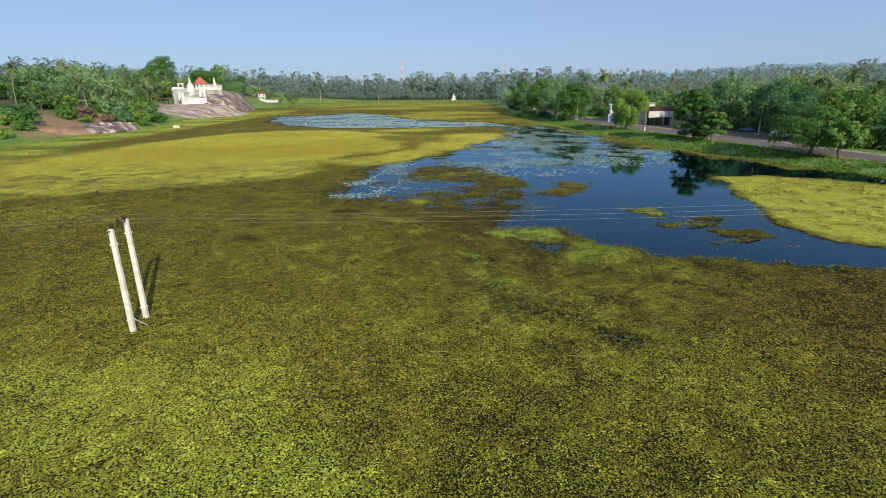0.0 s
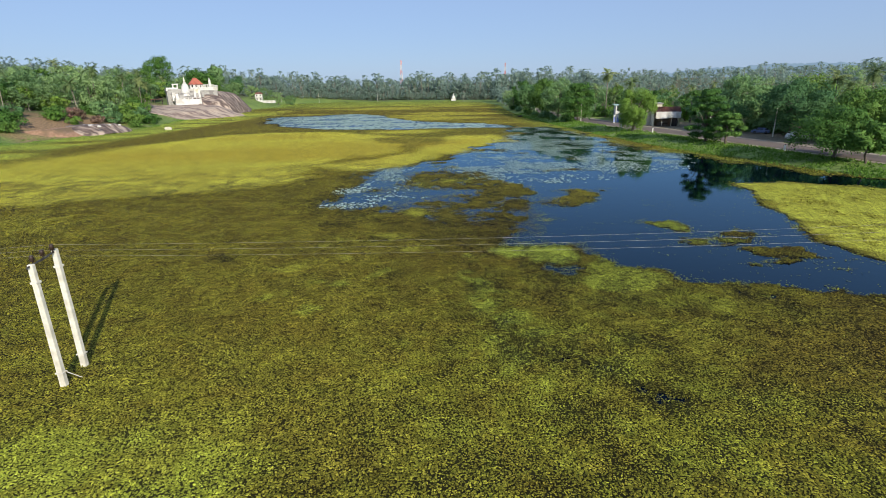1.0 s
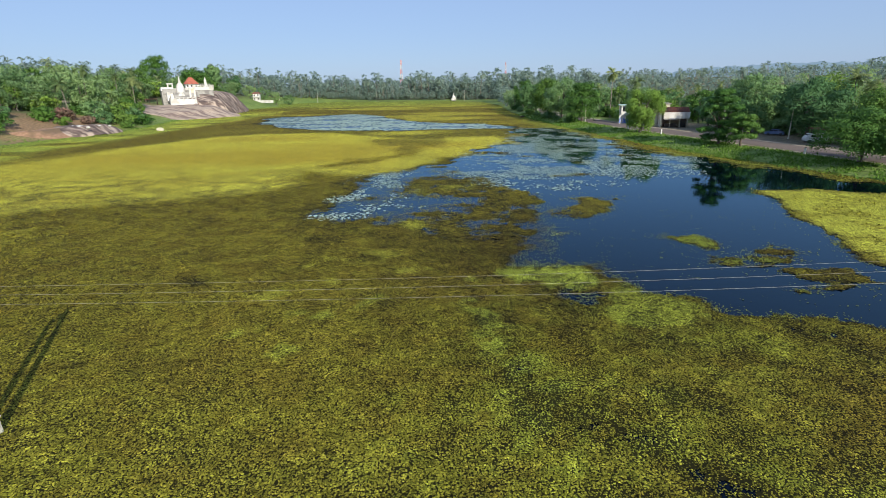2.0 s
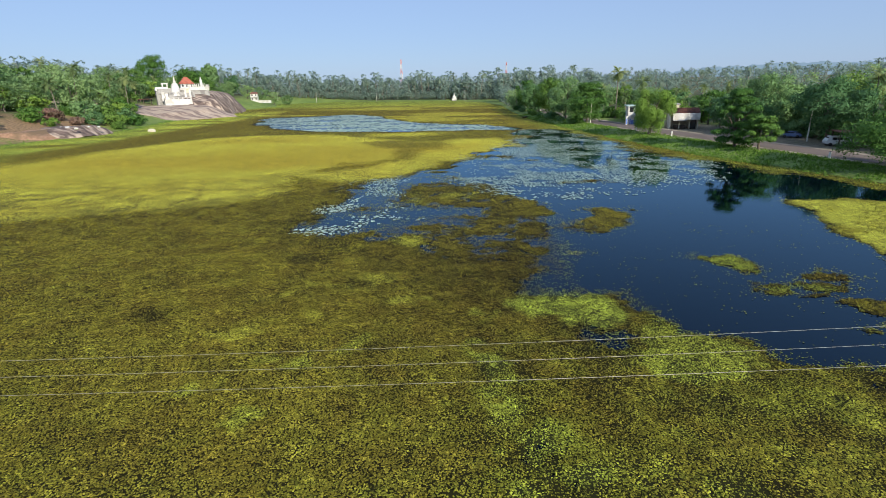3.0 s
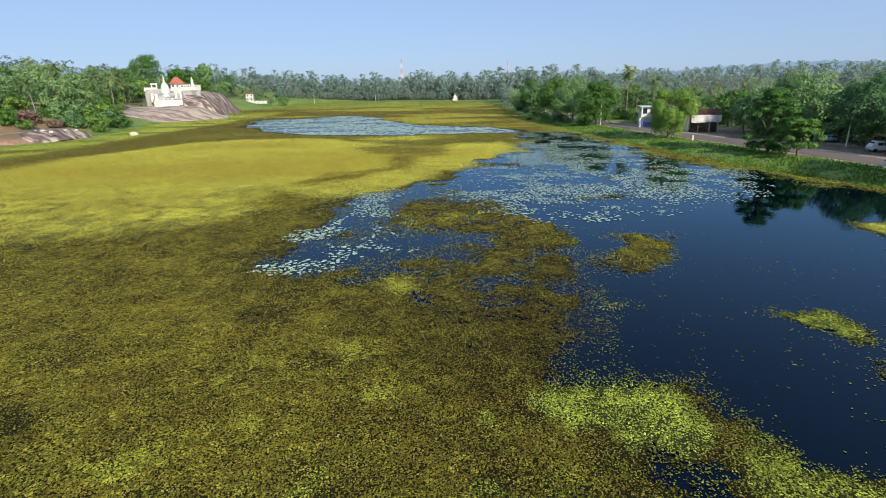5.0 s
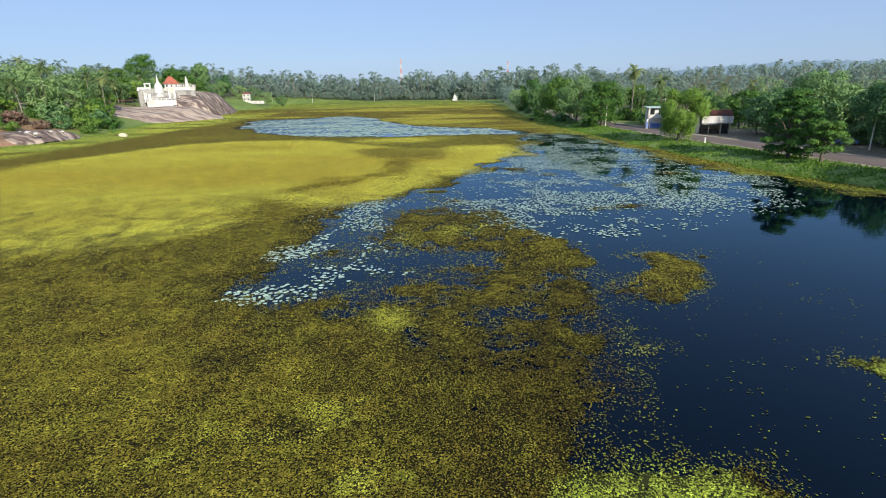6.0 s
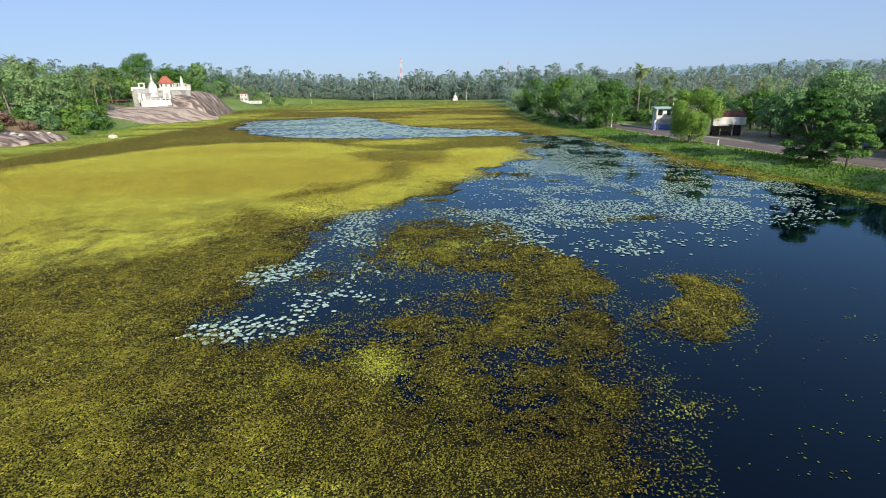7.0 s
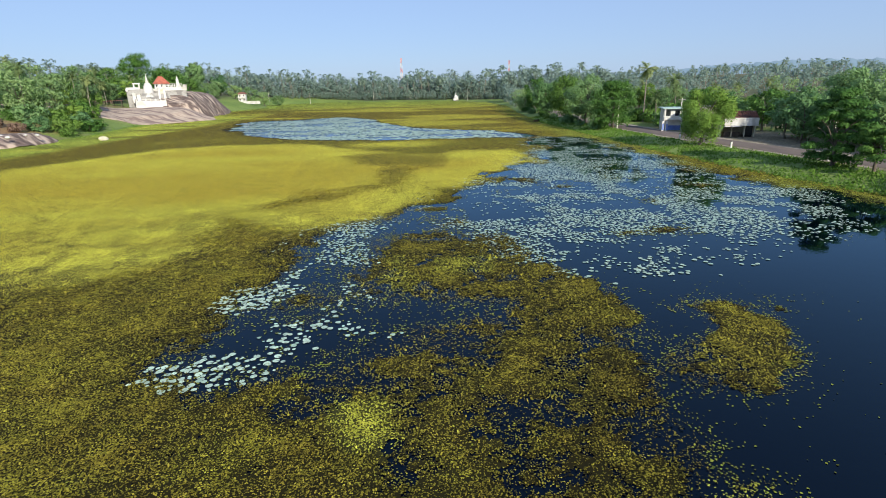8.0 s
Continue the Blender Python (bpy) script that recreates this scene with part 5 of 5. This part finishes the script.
def build_rocks():
    heightfield("rock_slab", -143, 277, 38, 17, 36, lambda u, v, k: 8.2 * np.minimum(1, k * 2.6) ** 0.8 * (0.62 + 0.38 * v), PALEROCK, "wide pale granite slab sloping to the lake", seed=601, over=0.35)
    heightfield("rock_slab", -146, 348, 58, 19, 105, lambda u, v, k: (13.6 - 6.6 * np.clip(u + 0.45, 0, 2)) * np.minimum(1, k * 2.2) ** 0.75, STREAK, "dark streaked granite dome below the temple", seed=611)
    heightfield("rock_slab", -132.5, 302, 13, 9, 32, lambda u, v, k: 12.8 * np.minimum(1, k * 2.4) ** 0.7 * (0.75 + 0.25 * v), STREAK, "dark streaked rock under the temple platform", seed=641)
    heightfield("rock_slab", -124, 189, 14, 9, 70, lambda u, v, k: 3.0 * np.minimum(1, k * 2.5) ** 0.8, STREAK, "low brown rock shelf by the shore", seed=621)
    heightfield("rock_slab", -131, 177, 14, 10, 80, lambda u, v, k: 2.8 * np.minimum(1, k * 2.5) ** 0.8, EARTH, "bare reddish earth and rock shelf", seed=631)
    r = np.random.default_rng(3)
    spots = [(-103, 199, 0.05, 1.3)] + [(-121 + r.normal(0, 2.2), 187 + r.normal(0, 2.4), 2.7, r.uniform(0.3, 0.7)) for _ in range(16)]
    for i, (x, y, z, s) in enumerate(spots):
        bm = bmesh.new()
        bmesh.ops.create_icosphere(bm, subdivisions=2, radius=s)
        for v in bm.verts:
            v.co *= 1 + 0.22 * noise.noise(v.co * 1.3 / s + Vector((i, 0, 0)))
            v.co.z *= 0.62
        me = bpy.data.meshes.new("boulder")
        bm.to_mesh(me)
        bm.free()
        me.materials.append(CREAM if i == 0 else WHITE)
        ob = new("boulder", me)
        ob.location = (x, y, z + s * 0.25)
        tagged(ob, "rounded pale boulder lying in the marsh grass" if i < 1 else "small whitewashed stone on the rock shelf", "boulder", "boulders by the shore")


def baluster_wall(t, name, pts, z, h, gap, label):
    """A low white parapet with posts and a rail along corner points."""
    for (x0, y0), (x1, y1) in zip(pts, pts[1:]):
        ln, a = math.hypot(x1 - x0, y1 - y0), math.degrees(math.atan2(y1 - y0, x1 - x0))
        bm = bmesh.new()
        box(bm, (x0 + x1) / 2, (y0 + y1) / 2, z, ln, 0.4, h * 0.42, 0.03, 1.0, a)
        box(bm, (x0 + x1) / 2, (y0 + y1) / 2, z + h * 0.86, ln, 0.34, h * 0.14, 0.03, 1.0, a)
        rail = part(name, bm, WHITE, t, label)
        n = max(2, int(ln / gap))
        for i in range(n + 1):
            bm = bmesh.new()
            f = i / n
            box(bm, x0 + (x1 - x0) * f, y0 + (y1 - y0) * f, z, 0.42, 0.42, h * 1.12, 0.04, 0.9, a)
            part("post", bm, WHITE, rail)


def build_temple():
    base = pose(-142.6, 304, 2.2, 0, 0, 32)
    # lower terrace
    t = thing("temple_terrace", base, "white walled temple terrace with a balustrade on the rock", "terrace")
    part("retaining_wall", made((-3.2, -9.5, 2.0, 12.8, 7.0, 4.6, 0.05), (-9.4, -2.6, 6.0, 1.4, 4.0, 4.6, 0.05)), WHITE, t)
    part("inner_wall", made((-0.5, -3.2, 5.0, 13, 4.0, 5.4, 0.05, 0.96)), GREYC, t, "grey stone retaining wall")
    baluster_wall(t, "parapet", [(-9.4, -6), (-9.4, -12.8), (3.0, -12.8), (3.0, -6.2)], 6.6, 1.2, 1.9, "white parapet")
    for i in range(9):
        bm = made((-7.2, -4.5 + i * 0.55, 5.5, 2.2, 0.6, 1.4 + i * 0.5, 0.02))
        part("step", bm, WHITE, t)
    # upper platform
    p = thing("temple_platform", base, "long white upper platform with a pillared balustrade", "platform")
    part("platform_wall", made((0.8, 3.5, 4.0, 26, 9.0, 8.3, 0.05), (-8.4, -0.4, 9.6, 6.4, 2.0, 2.7, 0.05)), GREYC, p, "grey stone platform wall")
    part("white_band", made((0.8, 3.4, 11.4, 26.4, 9.4, 1.1, 0.05), (-9.4, 0.0, 11.9, 5.6, 2.4, 1.3, 0.05)), WHITE, p)
    baluster_wall(p, "parapet", [(3.4, -1.3), (14.0, -1.3), (14.0, 8)], 12.5, 1.5, 1.3, "white balustrade")
    # stupa
    s = thing("stupa", base @ pose(-3.0, -3.0, 8.6) @ Matrix.Diagonal((1.16, 1.16, 1.18, 1)), "white bell-shaped stupa with a pointed spire", "stupa")
    part("plinth", lathe(bmesh.new(), [(2.3, 0), (2.3, 0.5), (2.15, 0.55), (2.15, 1.0), (2.05, 1.05)], 24), WHITE, s)
    part("dome", lathe(bmesh.new(), [(2.0, 1.0), (1.88, 2.0), (1.74, 3.2), (1.55, 4.3), (1.2, 5.1), (0.72, 5.65)], 28), WHITE, s, "", True)
    part("harmika", made((0, 0, 5.6, 1.1, 1.1, 0.7, 0.04)), WHITE, s)
    part("spire", lathe(bmesh.new(), [(0.45, 6.3), (0.36, 6.9), (0.22, 7.8), (0.08, 8.7), (0.02, 9.3)], 14), WHITE, s, "", True)
    # gate towers
    g = thing("gateway", base @ pose(-7.6, -0.4, 12.6), "small white flat-roofed gateway", "gateway")
    for dx in (-1.1, 1.1):
        part("pillar", made((dx, 0, 0, 0.6, 1.2, 2.0, 0.04)), WHITE, g)
    part("lintel", made((0, 0, 2.0, 3.2, 1.5, 0.6, 0.05)), WHITE, g)
    g = thing("gate_tower", base @ pose(2.4, -4.8, 7.0), "tall narrow carved white gate tower", "tower")
    for dx in (-1.15, 1.15):
        part("pillar", made((dx, 0, 0, 1.0, 1.2, 5.6, 0.06, 0.85), (dx, 0, 5.5, 1.15, 1.3, 0.3, 0.05), (dx, 0, 5.8, 0.7, 0.8, 1.1, 0.05, 0.4)), WHITE, g)
    part("arch", made((0, 0, 3.2, 1.6, 0.9, 2.0, 0.05), (0, 0, 5.1, 2.4, 1.1, 0.3, 0.04)), CREAM, g)
    # shrine hall with a hipped red roof
    b = thing("shrine_hall", base @ pose(3.4, 4.2, 12.3) @ Matrix.Diagonal((0.74, 0.8, 0.85, 1)), "white temple hall with a red tiled hip roof", "temple")
    part("wall", made((0, 0, 0, 8.4, 6.4, 2.9, 0.04)), WHITE, b)
    bm = bmesh.new()
    e = [bm.verts.new(c) for c in ((-5.0, -4.0, 2.8), (5.0, -4.0, 2.8), (5.0, 4.0, 2.8), (-5.0, 4.0, 2.8))]
    k = [bm.verts.new(c) for c in ((-5.0, -4.0, 3.0), (5.0, -4.0, 3.0), (5.0, 4.0, 3.0), (-5.0, 4.0, 3.0))]
    q = [bm.verts.new(c) for c in ((-1.2, 0, 6.9), (1.2, 0, 6.9))]
    for f in ((e[3], e[2], e[1], e[0]), (e[0], e[1], k[1], k[0]), (e[1], e[2], k[2], k[1]), (e[2], e[3], k[3], k[2]), (e[3], e[0], k[0], k[3]),
              (k[0], k[1], q[1], q[0]), (k[2], k[3], q[0], q[1]), (k[1], k[2], q[1]), (k[3], k[0], q[0])):
        bm.faces.new(f)
    roof = part("roof", bm, REDTILE, b, "red tiled roof")
    part("ridge", rod(bmesh.new(), (-1.3, 0, 6.92), (1.3, 0, 6.92), 0.16, sides=6), REDTILE, roof)
    for dx in (-2.8, 0, 2.8):
        w = part("window", made((dx, -3.22, 1.0, 1.1, 0.12, 1.4, 0.02)), DARK, b, "dark window")
        part("sill", made((dx, -3.3, 0.88, 1.4, 0.3, 0.12, 0.02)), WHITE, w)
    part("verandah_roof", made((8.4, -1.2, 2.6, 8.0, 5.2, 0.22, 0.03)), WHITE, b)
    for i in range(6):
        part("column", made((4.9 + i * 1.45, -3.6, 0.2, 0.34, 0.34, 2.4, 0.03)), WHITE, b)
    # statue
    bm = bmesh.new()
    lathe(bm, [(0.95, 0), (0.95, 1.0), (0.7, 1.1), (0.75, 2.0), (0.62, 3.2), (0.72, 4.0), (0.35, 4.5), (0.38, 5.0), (0.2, 5.5), (0.05, 5.8)], 14)
    me = bpy.data.meshes.new("statue")
    bm.to_mesh(me)
    bm.free()
    me.materials.append(WHITE)
    ob = new("statue", me)
    ob.matrix_world = base @ pose(10.5, 1.0, 12.5)
    tagged(ob, "white standing statue on a round pedestal", "statue")
    # shed and fences
    sh = thing("shed", pose(-160, 297, float(ground_z(np.array([-160.0]), np.array([297.0]))[0]), 0, 0, 25), "low dark open shed with a rusty roof", "shed")
    part("roof", made((0, 0, 2.2, 8, 4.2, 0.2, 0.02)), OLDTILE, sh)
    for dx in (-3.6, 0, 3.6):
        for dy in (-1.8, 1.8):
            part("post", made((dx, dy, -0.6, 0.2, 0.2, 2.85, 0.01)), SHADEWOOD, sh)
    f = thing("white_fence", Matrix(), "line of low white posts along the rock", "fence")
    for i in range(14):
        x, y = -146 - 1.4 * i, 345 + 3.4 * i
        part("post", made((x, y, 6.5 - 0.33 * i, 0.35, 0.35, 5.2 - 0.2 * i if i < 4 else 3.2, 0.03)), WHITE, f)
    # white house and wall by the far shore
    hz = float(ground_z(np.array([-149.0]), np.array([430.0]))[0])
    h = thing("white_house", pose(-149, 430, hz - 0.3, 0, 0, 10) @ Matrix.Scale(0.85, 4), "small white house with a tiled roof by the shore", "house")
    part("wall", made((0, 0, 0, 6, 5, 6.2, 0.04)), WHITE, h)
    roof = part("roof", made((0, 0, 6.2, 7.6, 6.6, 1.5, 0.05, 0.45)), OLDTILE, h, "brown tiled roof")
    part("balcony", made((0, -3.1, 3.0, 6.4, 1.4, 0.9, 0.03)), WHITE, h)
    for dx in (-1.6, 1.6):
        for z in (1.0, 4.2):
            part("window", made((dx, -2.55, z, 1.0, 0.14, 1.3, 0.02)), DARK, h, "dark window")
    w = thing("boundary_wall", pose(-145, 424, float(ground_z(np.array([-145.0]), np.array([424.0]))[0]) - 0.7, 0, 0, -6), "long low white boundary wall by the shore", "wall")
    part("wall", made((0, 0, 0, 22, 0.4, 1.9, 0.03)), WHITE, w)
    part("coping", made((0, 0, 1.9, 22.3, 0.6, 0.16, 0.03)), WHITE, w)
    part("buttress", made((-6, -0.4, 0, 0.6, 0.5, 2.0, 0.03)), WHITE, w)


# ---- road side ----
def build_vehicle(m, label, paint, long=4.4, high=1.9, wide=1.7, category="van"):
    v = thing("van" if category == "van" else "car", m, label, category)
    bm = bmesh.new()
    prof = [(-0.5, 0.18), (-0.5, 0.55), (-0.48, 0.93), (-0.45, 1.0), (0.34, 1.0), (0.44, 0.62), (0.495, 0.5), (0.5, 0.18)]
    if category == "car":
        prof = [(-0.5, 0.2), (-0.5, 0.6), (-0.36, 0.64), (-0.24, 1.0), (0.12, 1.0), (0.26, 0.64), (0.48, 0.56), (0.5, 0.2)]
    ring = [[bm.verts.new((px * long, sy * wide / 2 * (0.86 if pz > 0.8 else 1), pz * high)) for px, pz in prof] for sy in (-1, 1)]
    n = len(prof)
    for i in range(n):
        bm.faces.new((ring[0][i], ring[0][(i + 1) % n], ring[1][(i + 1) % n], ring[1][i]))
    bm.faces.new(ring[0][::-1]), bm.faces.new(ring[1])
    bmesh.ops.bevel(bm, geom=list(bm.edges), offset=0.06, segments=2, affect="EDGES")
    body = part("body", bm, paint, v)
    for sy in (-1, 1):
        for px in (-0.30, -0.05, 0.16):
            part("side_window", made((px * long, sy * (wide / 2 * 0.94), 0.60 * high, long * 0.19, 0.06, high * 0.27, 0.01)), DARK, body, "dark glass")
        for px in (-0.31, 0.31):
            bm = bmesh.new()
            rod(bm, (px * long, sy * (wide / 2 - 0.16), 0.32), (px * long, sy * (wide / 2 + 0.02), 0.32), 0.32, sides=16)
            tyre = part("wheel", bm, RUBBER, v)
            bm = bmesh.new()
            rod(bm, (px * long, sy * (wide / 2 + 0.0), 0.32), (px * long, sy * (wide / 2 + 0.035), 0.32), 0.18, sides=12)
            part("rim", bm, STEEL, tyre)
        part("headlight", made((long * 0.49, sy * wide * 0.36, 0.36 * high, 0.08, 0.26, 0.16, 0.01)), WHITE, body)
    part("windscreen", made((long * (0.385 if category == "van" else 0.20), 0, 0.66 * high, 0.10, wide * 0.78, high * 0.26, 0.01)), DARK, body, "dark glass")
    part("bumper", made((long * 0.505, 0, 0.2 * high, 0.12, wide * 0.96, 0.18, 0.03)), GREYC, body)


def build_utility_pole(x, y, h=8.0, arm=True, label="slim grey concrete utility pole with a short crossarm"):
    z = max(0.1, float(ground_z(np.array([x]), np.array([y]))[0]))
    t = thing("utility_pole", pose(x, y, z), label, "utility pole", "utility poles")
    part("shaft", made((0, 0, -0.4, 0.24, 0.22, h + 0.4, 0.02, 0.65)), CONCRETE, t)
    if arm:
        part("crossarm", made((0, 0, h - 0.5, 1.9, 0.12, 0.12, 0.01)), GREYC, t)
        for dx in (-0.8, 0, 0.8):
            part("insulator", lathe(bmesh.new(), [(0.05, 0), (0.09, 0.08), (0.05, 0.16), (0.08, 0.2), (0.03, 0.26)], 8, (dx, 0, h - 0.38)), CERAMIC, t)


def build_roadside():
    z = ROAD_Z
    # shop with an old tiled roof
    s = thing("shop", pose(66.6, 166, z - 0.1, 0, 0, -14) @ Matrix.Diagonal((0.66, 0.85, 1.0, 1)), "old white roadside shop with a sagging tiled roof", "shop")
    part("back_wall", made((0, 3.2, 0, 11, 0.3, 4.2, 0.03)), CREAM, s)
    for dx in (-5.35, 5.35):
        part("side_wall", made((dx, 0, 0, 0.3, 6.6, 4.2, 0.03)), CREAM, s)
    part("fascia", made((0.6, -4.15, 2.5, 10.6, 0.25, 1.75, 0.03)), WHITE, s, "white painted fascia board")
    part("awning", made((-2.2, -5.0, 2.35, 5.0, 1.6, 0.10, 0.02)), WHITE, s)
    for dx in (-5.2, -1.8, 2.2, 5.2):
        part("pillar", made((dx, -3.2, 0, 0.35, 0.35, 2.8, 0.03)), CREAM, s)
    bm = bmesh.new()
    c = [bm.verts.new(p) for p in ((-6, -3.9, 4.15), (6, -3.9, 4.15), (6, 0, 5.6), (-6, 0, 5.5), (-6, 3.9, 4.2), (6, 3.9, 4.2))]
    bm.faces.new((c[0], c[1], c[2], c[3])), bm.faces.new((c[3], c[2], c[5], c[4]))
    bmesh.ops.solidify(bm, geom=bm.faces[:], thickness=0.16)
    roof = part("roof", bm, OLDTILE, s, "weathered red-brown tiles")
    for i in range(17):
        part("tile_row", rod(bmesh.new(), (-5.7 + i * 0.71, -3.95, 4.2), (-5.7 + i * 0.71, 0, 5.62), 0.07, sides=5), OLDTILE, roof)
    part("counter", made((-1.5, -2.4, 0, 5, 0.7, 1.0, 0.03)), SHADEWOOD, s)
    # a dark panel stands in for the shade inside the shop's opening
    part("doorway_shade", made((3.6, -3.0, 0, 2.2, 0.12, 2.5, 0.02)), DARK, s, "dark panel put in for the open doorway's shade")
    y = thing("cream_building", pose(64.0, 173, z - 0.1, 0, 0, -12), "plain cream building with a flat roof behind the shop", "house")
    part("wall", made((0, 0, 0, 7, 6, 6.2, 0.04)), CREAM, y)
    part("roof_slab", made((0, 0, 6.2, 7.6, 6.6, 0.3, 0.03)), GREYC, y)
    for dx in (-1.8, 1.8):
        part("window", made((dx, -3.03, 3.6, 1.2, 0.12, 1.3, 0.02)), DARK, y, "dark window")
    # blue and white house
    b = thing("roadside_house", pose(59.2, 184, z - 0.1, 0, 0, -12), "two-storey white and blue house with a pale green roof", "house")
    part("wall", made((0, 0, 0, 4.4, 5, 5.4, 0.04)), WHITE, b)
    part("blue_band", made((0, -2.56, 0.1, 4.44, 0.14, 1.2, 0.02)), BLUE, b)
    part("roof", made((0, -0.4, 5.5, 5.6, 6.4, 0.28, 0.03)), TEAL, b, "flat pale green roof")
    part("balcony", made((0, -3.2, 2.7, 4.6, 1.3, 0.9, 0.03)), WHITE, b)
    for dx in (-2.1, 2.1):
        part("column", made((dx, -3.7, 0, 0.3, 0.3, 5.5, 0.03)), WHITE, b)
    for dx in (-1.1, 1.1):
        part("window", made((dx, -2.53, 3.7, 1.1, 0.12, 1.4, 0.02)), DARK, b, "dark window")
    for i, dx in enumerate((-5.0, -4.0)):
        gp = thing("gate_post", pose(60.5 + dx, 179.5, z - 0.1), "white gate post with a blue face beside the road", "post", "gate posts")
        part("post", made((0, 0, 0, 0.5, 0.5, 2.6, 0.04)), WHITE, gp)
        part("panel", made((0, -0.27, 0.3, 0.36, 0.06, 1.6, 0.01)), BLUE, gp)
    # dark shed over the parked cars
    d = thing("car_shelter", pose(81, 117, z - 0.1, 0, 0, -20), "long dark open shelter beside the road", "shelter")
    part("roof", made((0, 0, 2.9, 12, 5, 0.16, 0.02)), OLDTILE, d)
    for dx in (-5.6, -1.9, 1.9, 5.6):
        for dy in (-2.2, 2.2):
            part("post", made((dx, dy, 0, 0.18, 0.18, 2.95, 0.01)), SHADEWOOD, d)
    part("back_wall", made((0, 2.4, 0, 12, 0.2, 2.0, 0.02)), GREYC, d)
    build_vehicle(pose(77.2, 120.5, z - 0.1, 0, 0, 168), "white van parked beside the road under trees", CARWHITE)
    build_vehicle(pose(78.5, 136.5, z - 0.1, 0, 0, 150), "pale blue and white car parked in the shade", CARBLUE, 4.0, 1.45, 1.6, "car")
    # poles and white road posts
    for x, y, h in ((47.4, 190.5, 8.0), (47.0, 231, 8.0), (44.6, 268, 8.0), (76.5, 128, 8.0), (90, 104, 8.5), (60.4, 126, 6.5), (45.5, 330, 8), (62.6, 186, 8)):
        build_utility_pole(x, y, h)
    for x, y in ((-118, 500), (-64, 505), (16, 470), (-150, 490)):
        build_utility_pole(x, y, 9.0, False, "slim pale post on the far shore")
    for i, (x, y) in enumerate(((51.6, 160), (54.8, 144.5), (63.5, 103), (70.6, 82.5), (44.2, 205), (42.6, 226), (41.6, 245), (41.2, 265))):
        q = thing("road_post", pose(x, y, z - 0.25), "short white concrete road marker post", "road post", "road marker posts")
        part("shaft", made((0, 0, 0, 0.30, 0.30, 1.3, 0.03, 0.9)), WHITE, q)
        part("cap", made((0, 0, 1.3, 0.24, 0.24, 0.14, 0.02, 0.5)), DARK, q)
    # far white shrine
    s = thing("small_shrine", pose(7, 482, 0.6), "tiny white wayside shrine on the far shore", "shrine")
    part("base", made((0, 0, 0, 4.2, 4, 1.6, 0.05)), WHITE, s)
    part("dome", lathe(bmesh.new(), [(1.7, 1.6), (1.6, 2.8), (1.1, 3.8), (0.4, 4.4), (0.3, 5.2), (0.05, 6.6)], 16), WHITE, s, "", True)
    # old boat at the shore
    bt = thing("old_boat", pose(32.5, 236, 0.06, 0, 0, 60), "weathered wooden boat drawn up at the water's edge", "boat")
    bm = bmesh.new()
    secs = []
    for k in range(7):
        f = k / 6 * 2 - 1
        w = 0.7 * (1 - abs(f) ** 2.5) + 0.06
        secs.append([bm.verts.new((f * 2.6, sy * w, zz + 0.18 * f * f)) for sy, zz in ((-1, 0.55), (-0.7, 0.05), (0.7, 0.05), (1, 0.55))])
    for a, c in zip(secs, secs[1:]):
        for j in range(3):
            bm.faces.new((a[j], a[j + 1], c[j + 1], c[j]))
    bmesh.ops.solidify(bm, geom=bm.faces[:], thickness=0.06)
    part("hull", bm, SHADEWOOD, bt)
    for f in (-0.9, 0.9):
        part("thwart", made((f, 0, 0.38, 0.3, 1.1, 0.05, 0.01)), SHADEWOOD, bt)


def build_tower(x, y, h, label):
    """A lattice mast painted in red and white bands."""
    t = thing("radio_tower", pose(x, y, 0), label, "tower", "radio towers")
    bands = 7
    for b in range(bands):
        bm = bmesh.new()
        z0, z1 = h * b / bands, h * (b + 1) / bands
        w0, w1 = 2.6 - 1.7 * z0 / h, 2.6 - 1.7 * z1 / h
        cs = ((-1, -1), (1, -1), (1, 1), (-1, 1))
        for i in range(4):
            (ax, ay), (bx, by) = cs[i], cs[(i + 1) % 4]
            rod(bm, (ax * w0, ay * w0, z0), (ax * w1, ay * w1, z1), 0.28, sides=5)
            rod(bm, (ax * w0, ay * w0, z0), (bx * w1, by * w1, z1), 0.16, sides=4)
            rod(bm, (bx * w0, by * w0, z0), (ax * w1, ay * w1, z1), 0.16, sides=4)
            rod(bm, (ax * w1, ay * w1, z1), (bx * w1, by * w1, z1), 0.16, sides=4)
        part("section", bm, (REDPAINT, WHITE)[b % 2], t, ("red lattice section", "white lattice section")[b % 2])
    for a in (0, 120, 240):
        bm = made((1.4 * math.cos(radians(a)), 1.4 * math.sin(radians(a)), h - 6, 0.5, 0.3, 3.0, 0.03))
        part("antenna", bm, WHITE, t)


build_ground()
build_water()
ribbon("road", -ROAD_HALF, ROAD_HALF, ROAD_Z, ASPHALT, -60, 560, "worn grey-brown asphalt lake road", "road")
ribbon("road_shoulder", -ROAD_HALF - 1.5, -ROAD_HALF, ROAD_Z - 0.05, SHOULDER, -60, 560, "pale sandy shoulder along the road", "shoulder", 0.0)
ribbon("road_shoulder", ROAD_HALF, ROAD_HALF + 2.0, ROAD_Z - 0.05, SHOULDER, -60, 560, "pale sandy shoulder along the road", "shoulder", 0.0)
build_backdrop()
build_mat()
build_power_line()
build_rocks()
build_temple()
build_roadside()
build_tower(-87.4, 1080, 62, "red and white lattice radio tower above the woods")
build_tower(138, 1250, 60, "distant red and white radio tower")
build_roadside_trees()
build_woods()
build_far_woods()
build_shrubs()
build_grass()
build_weed_leaves()
build_pads()
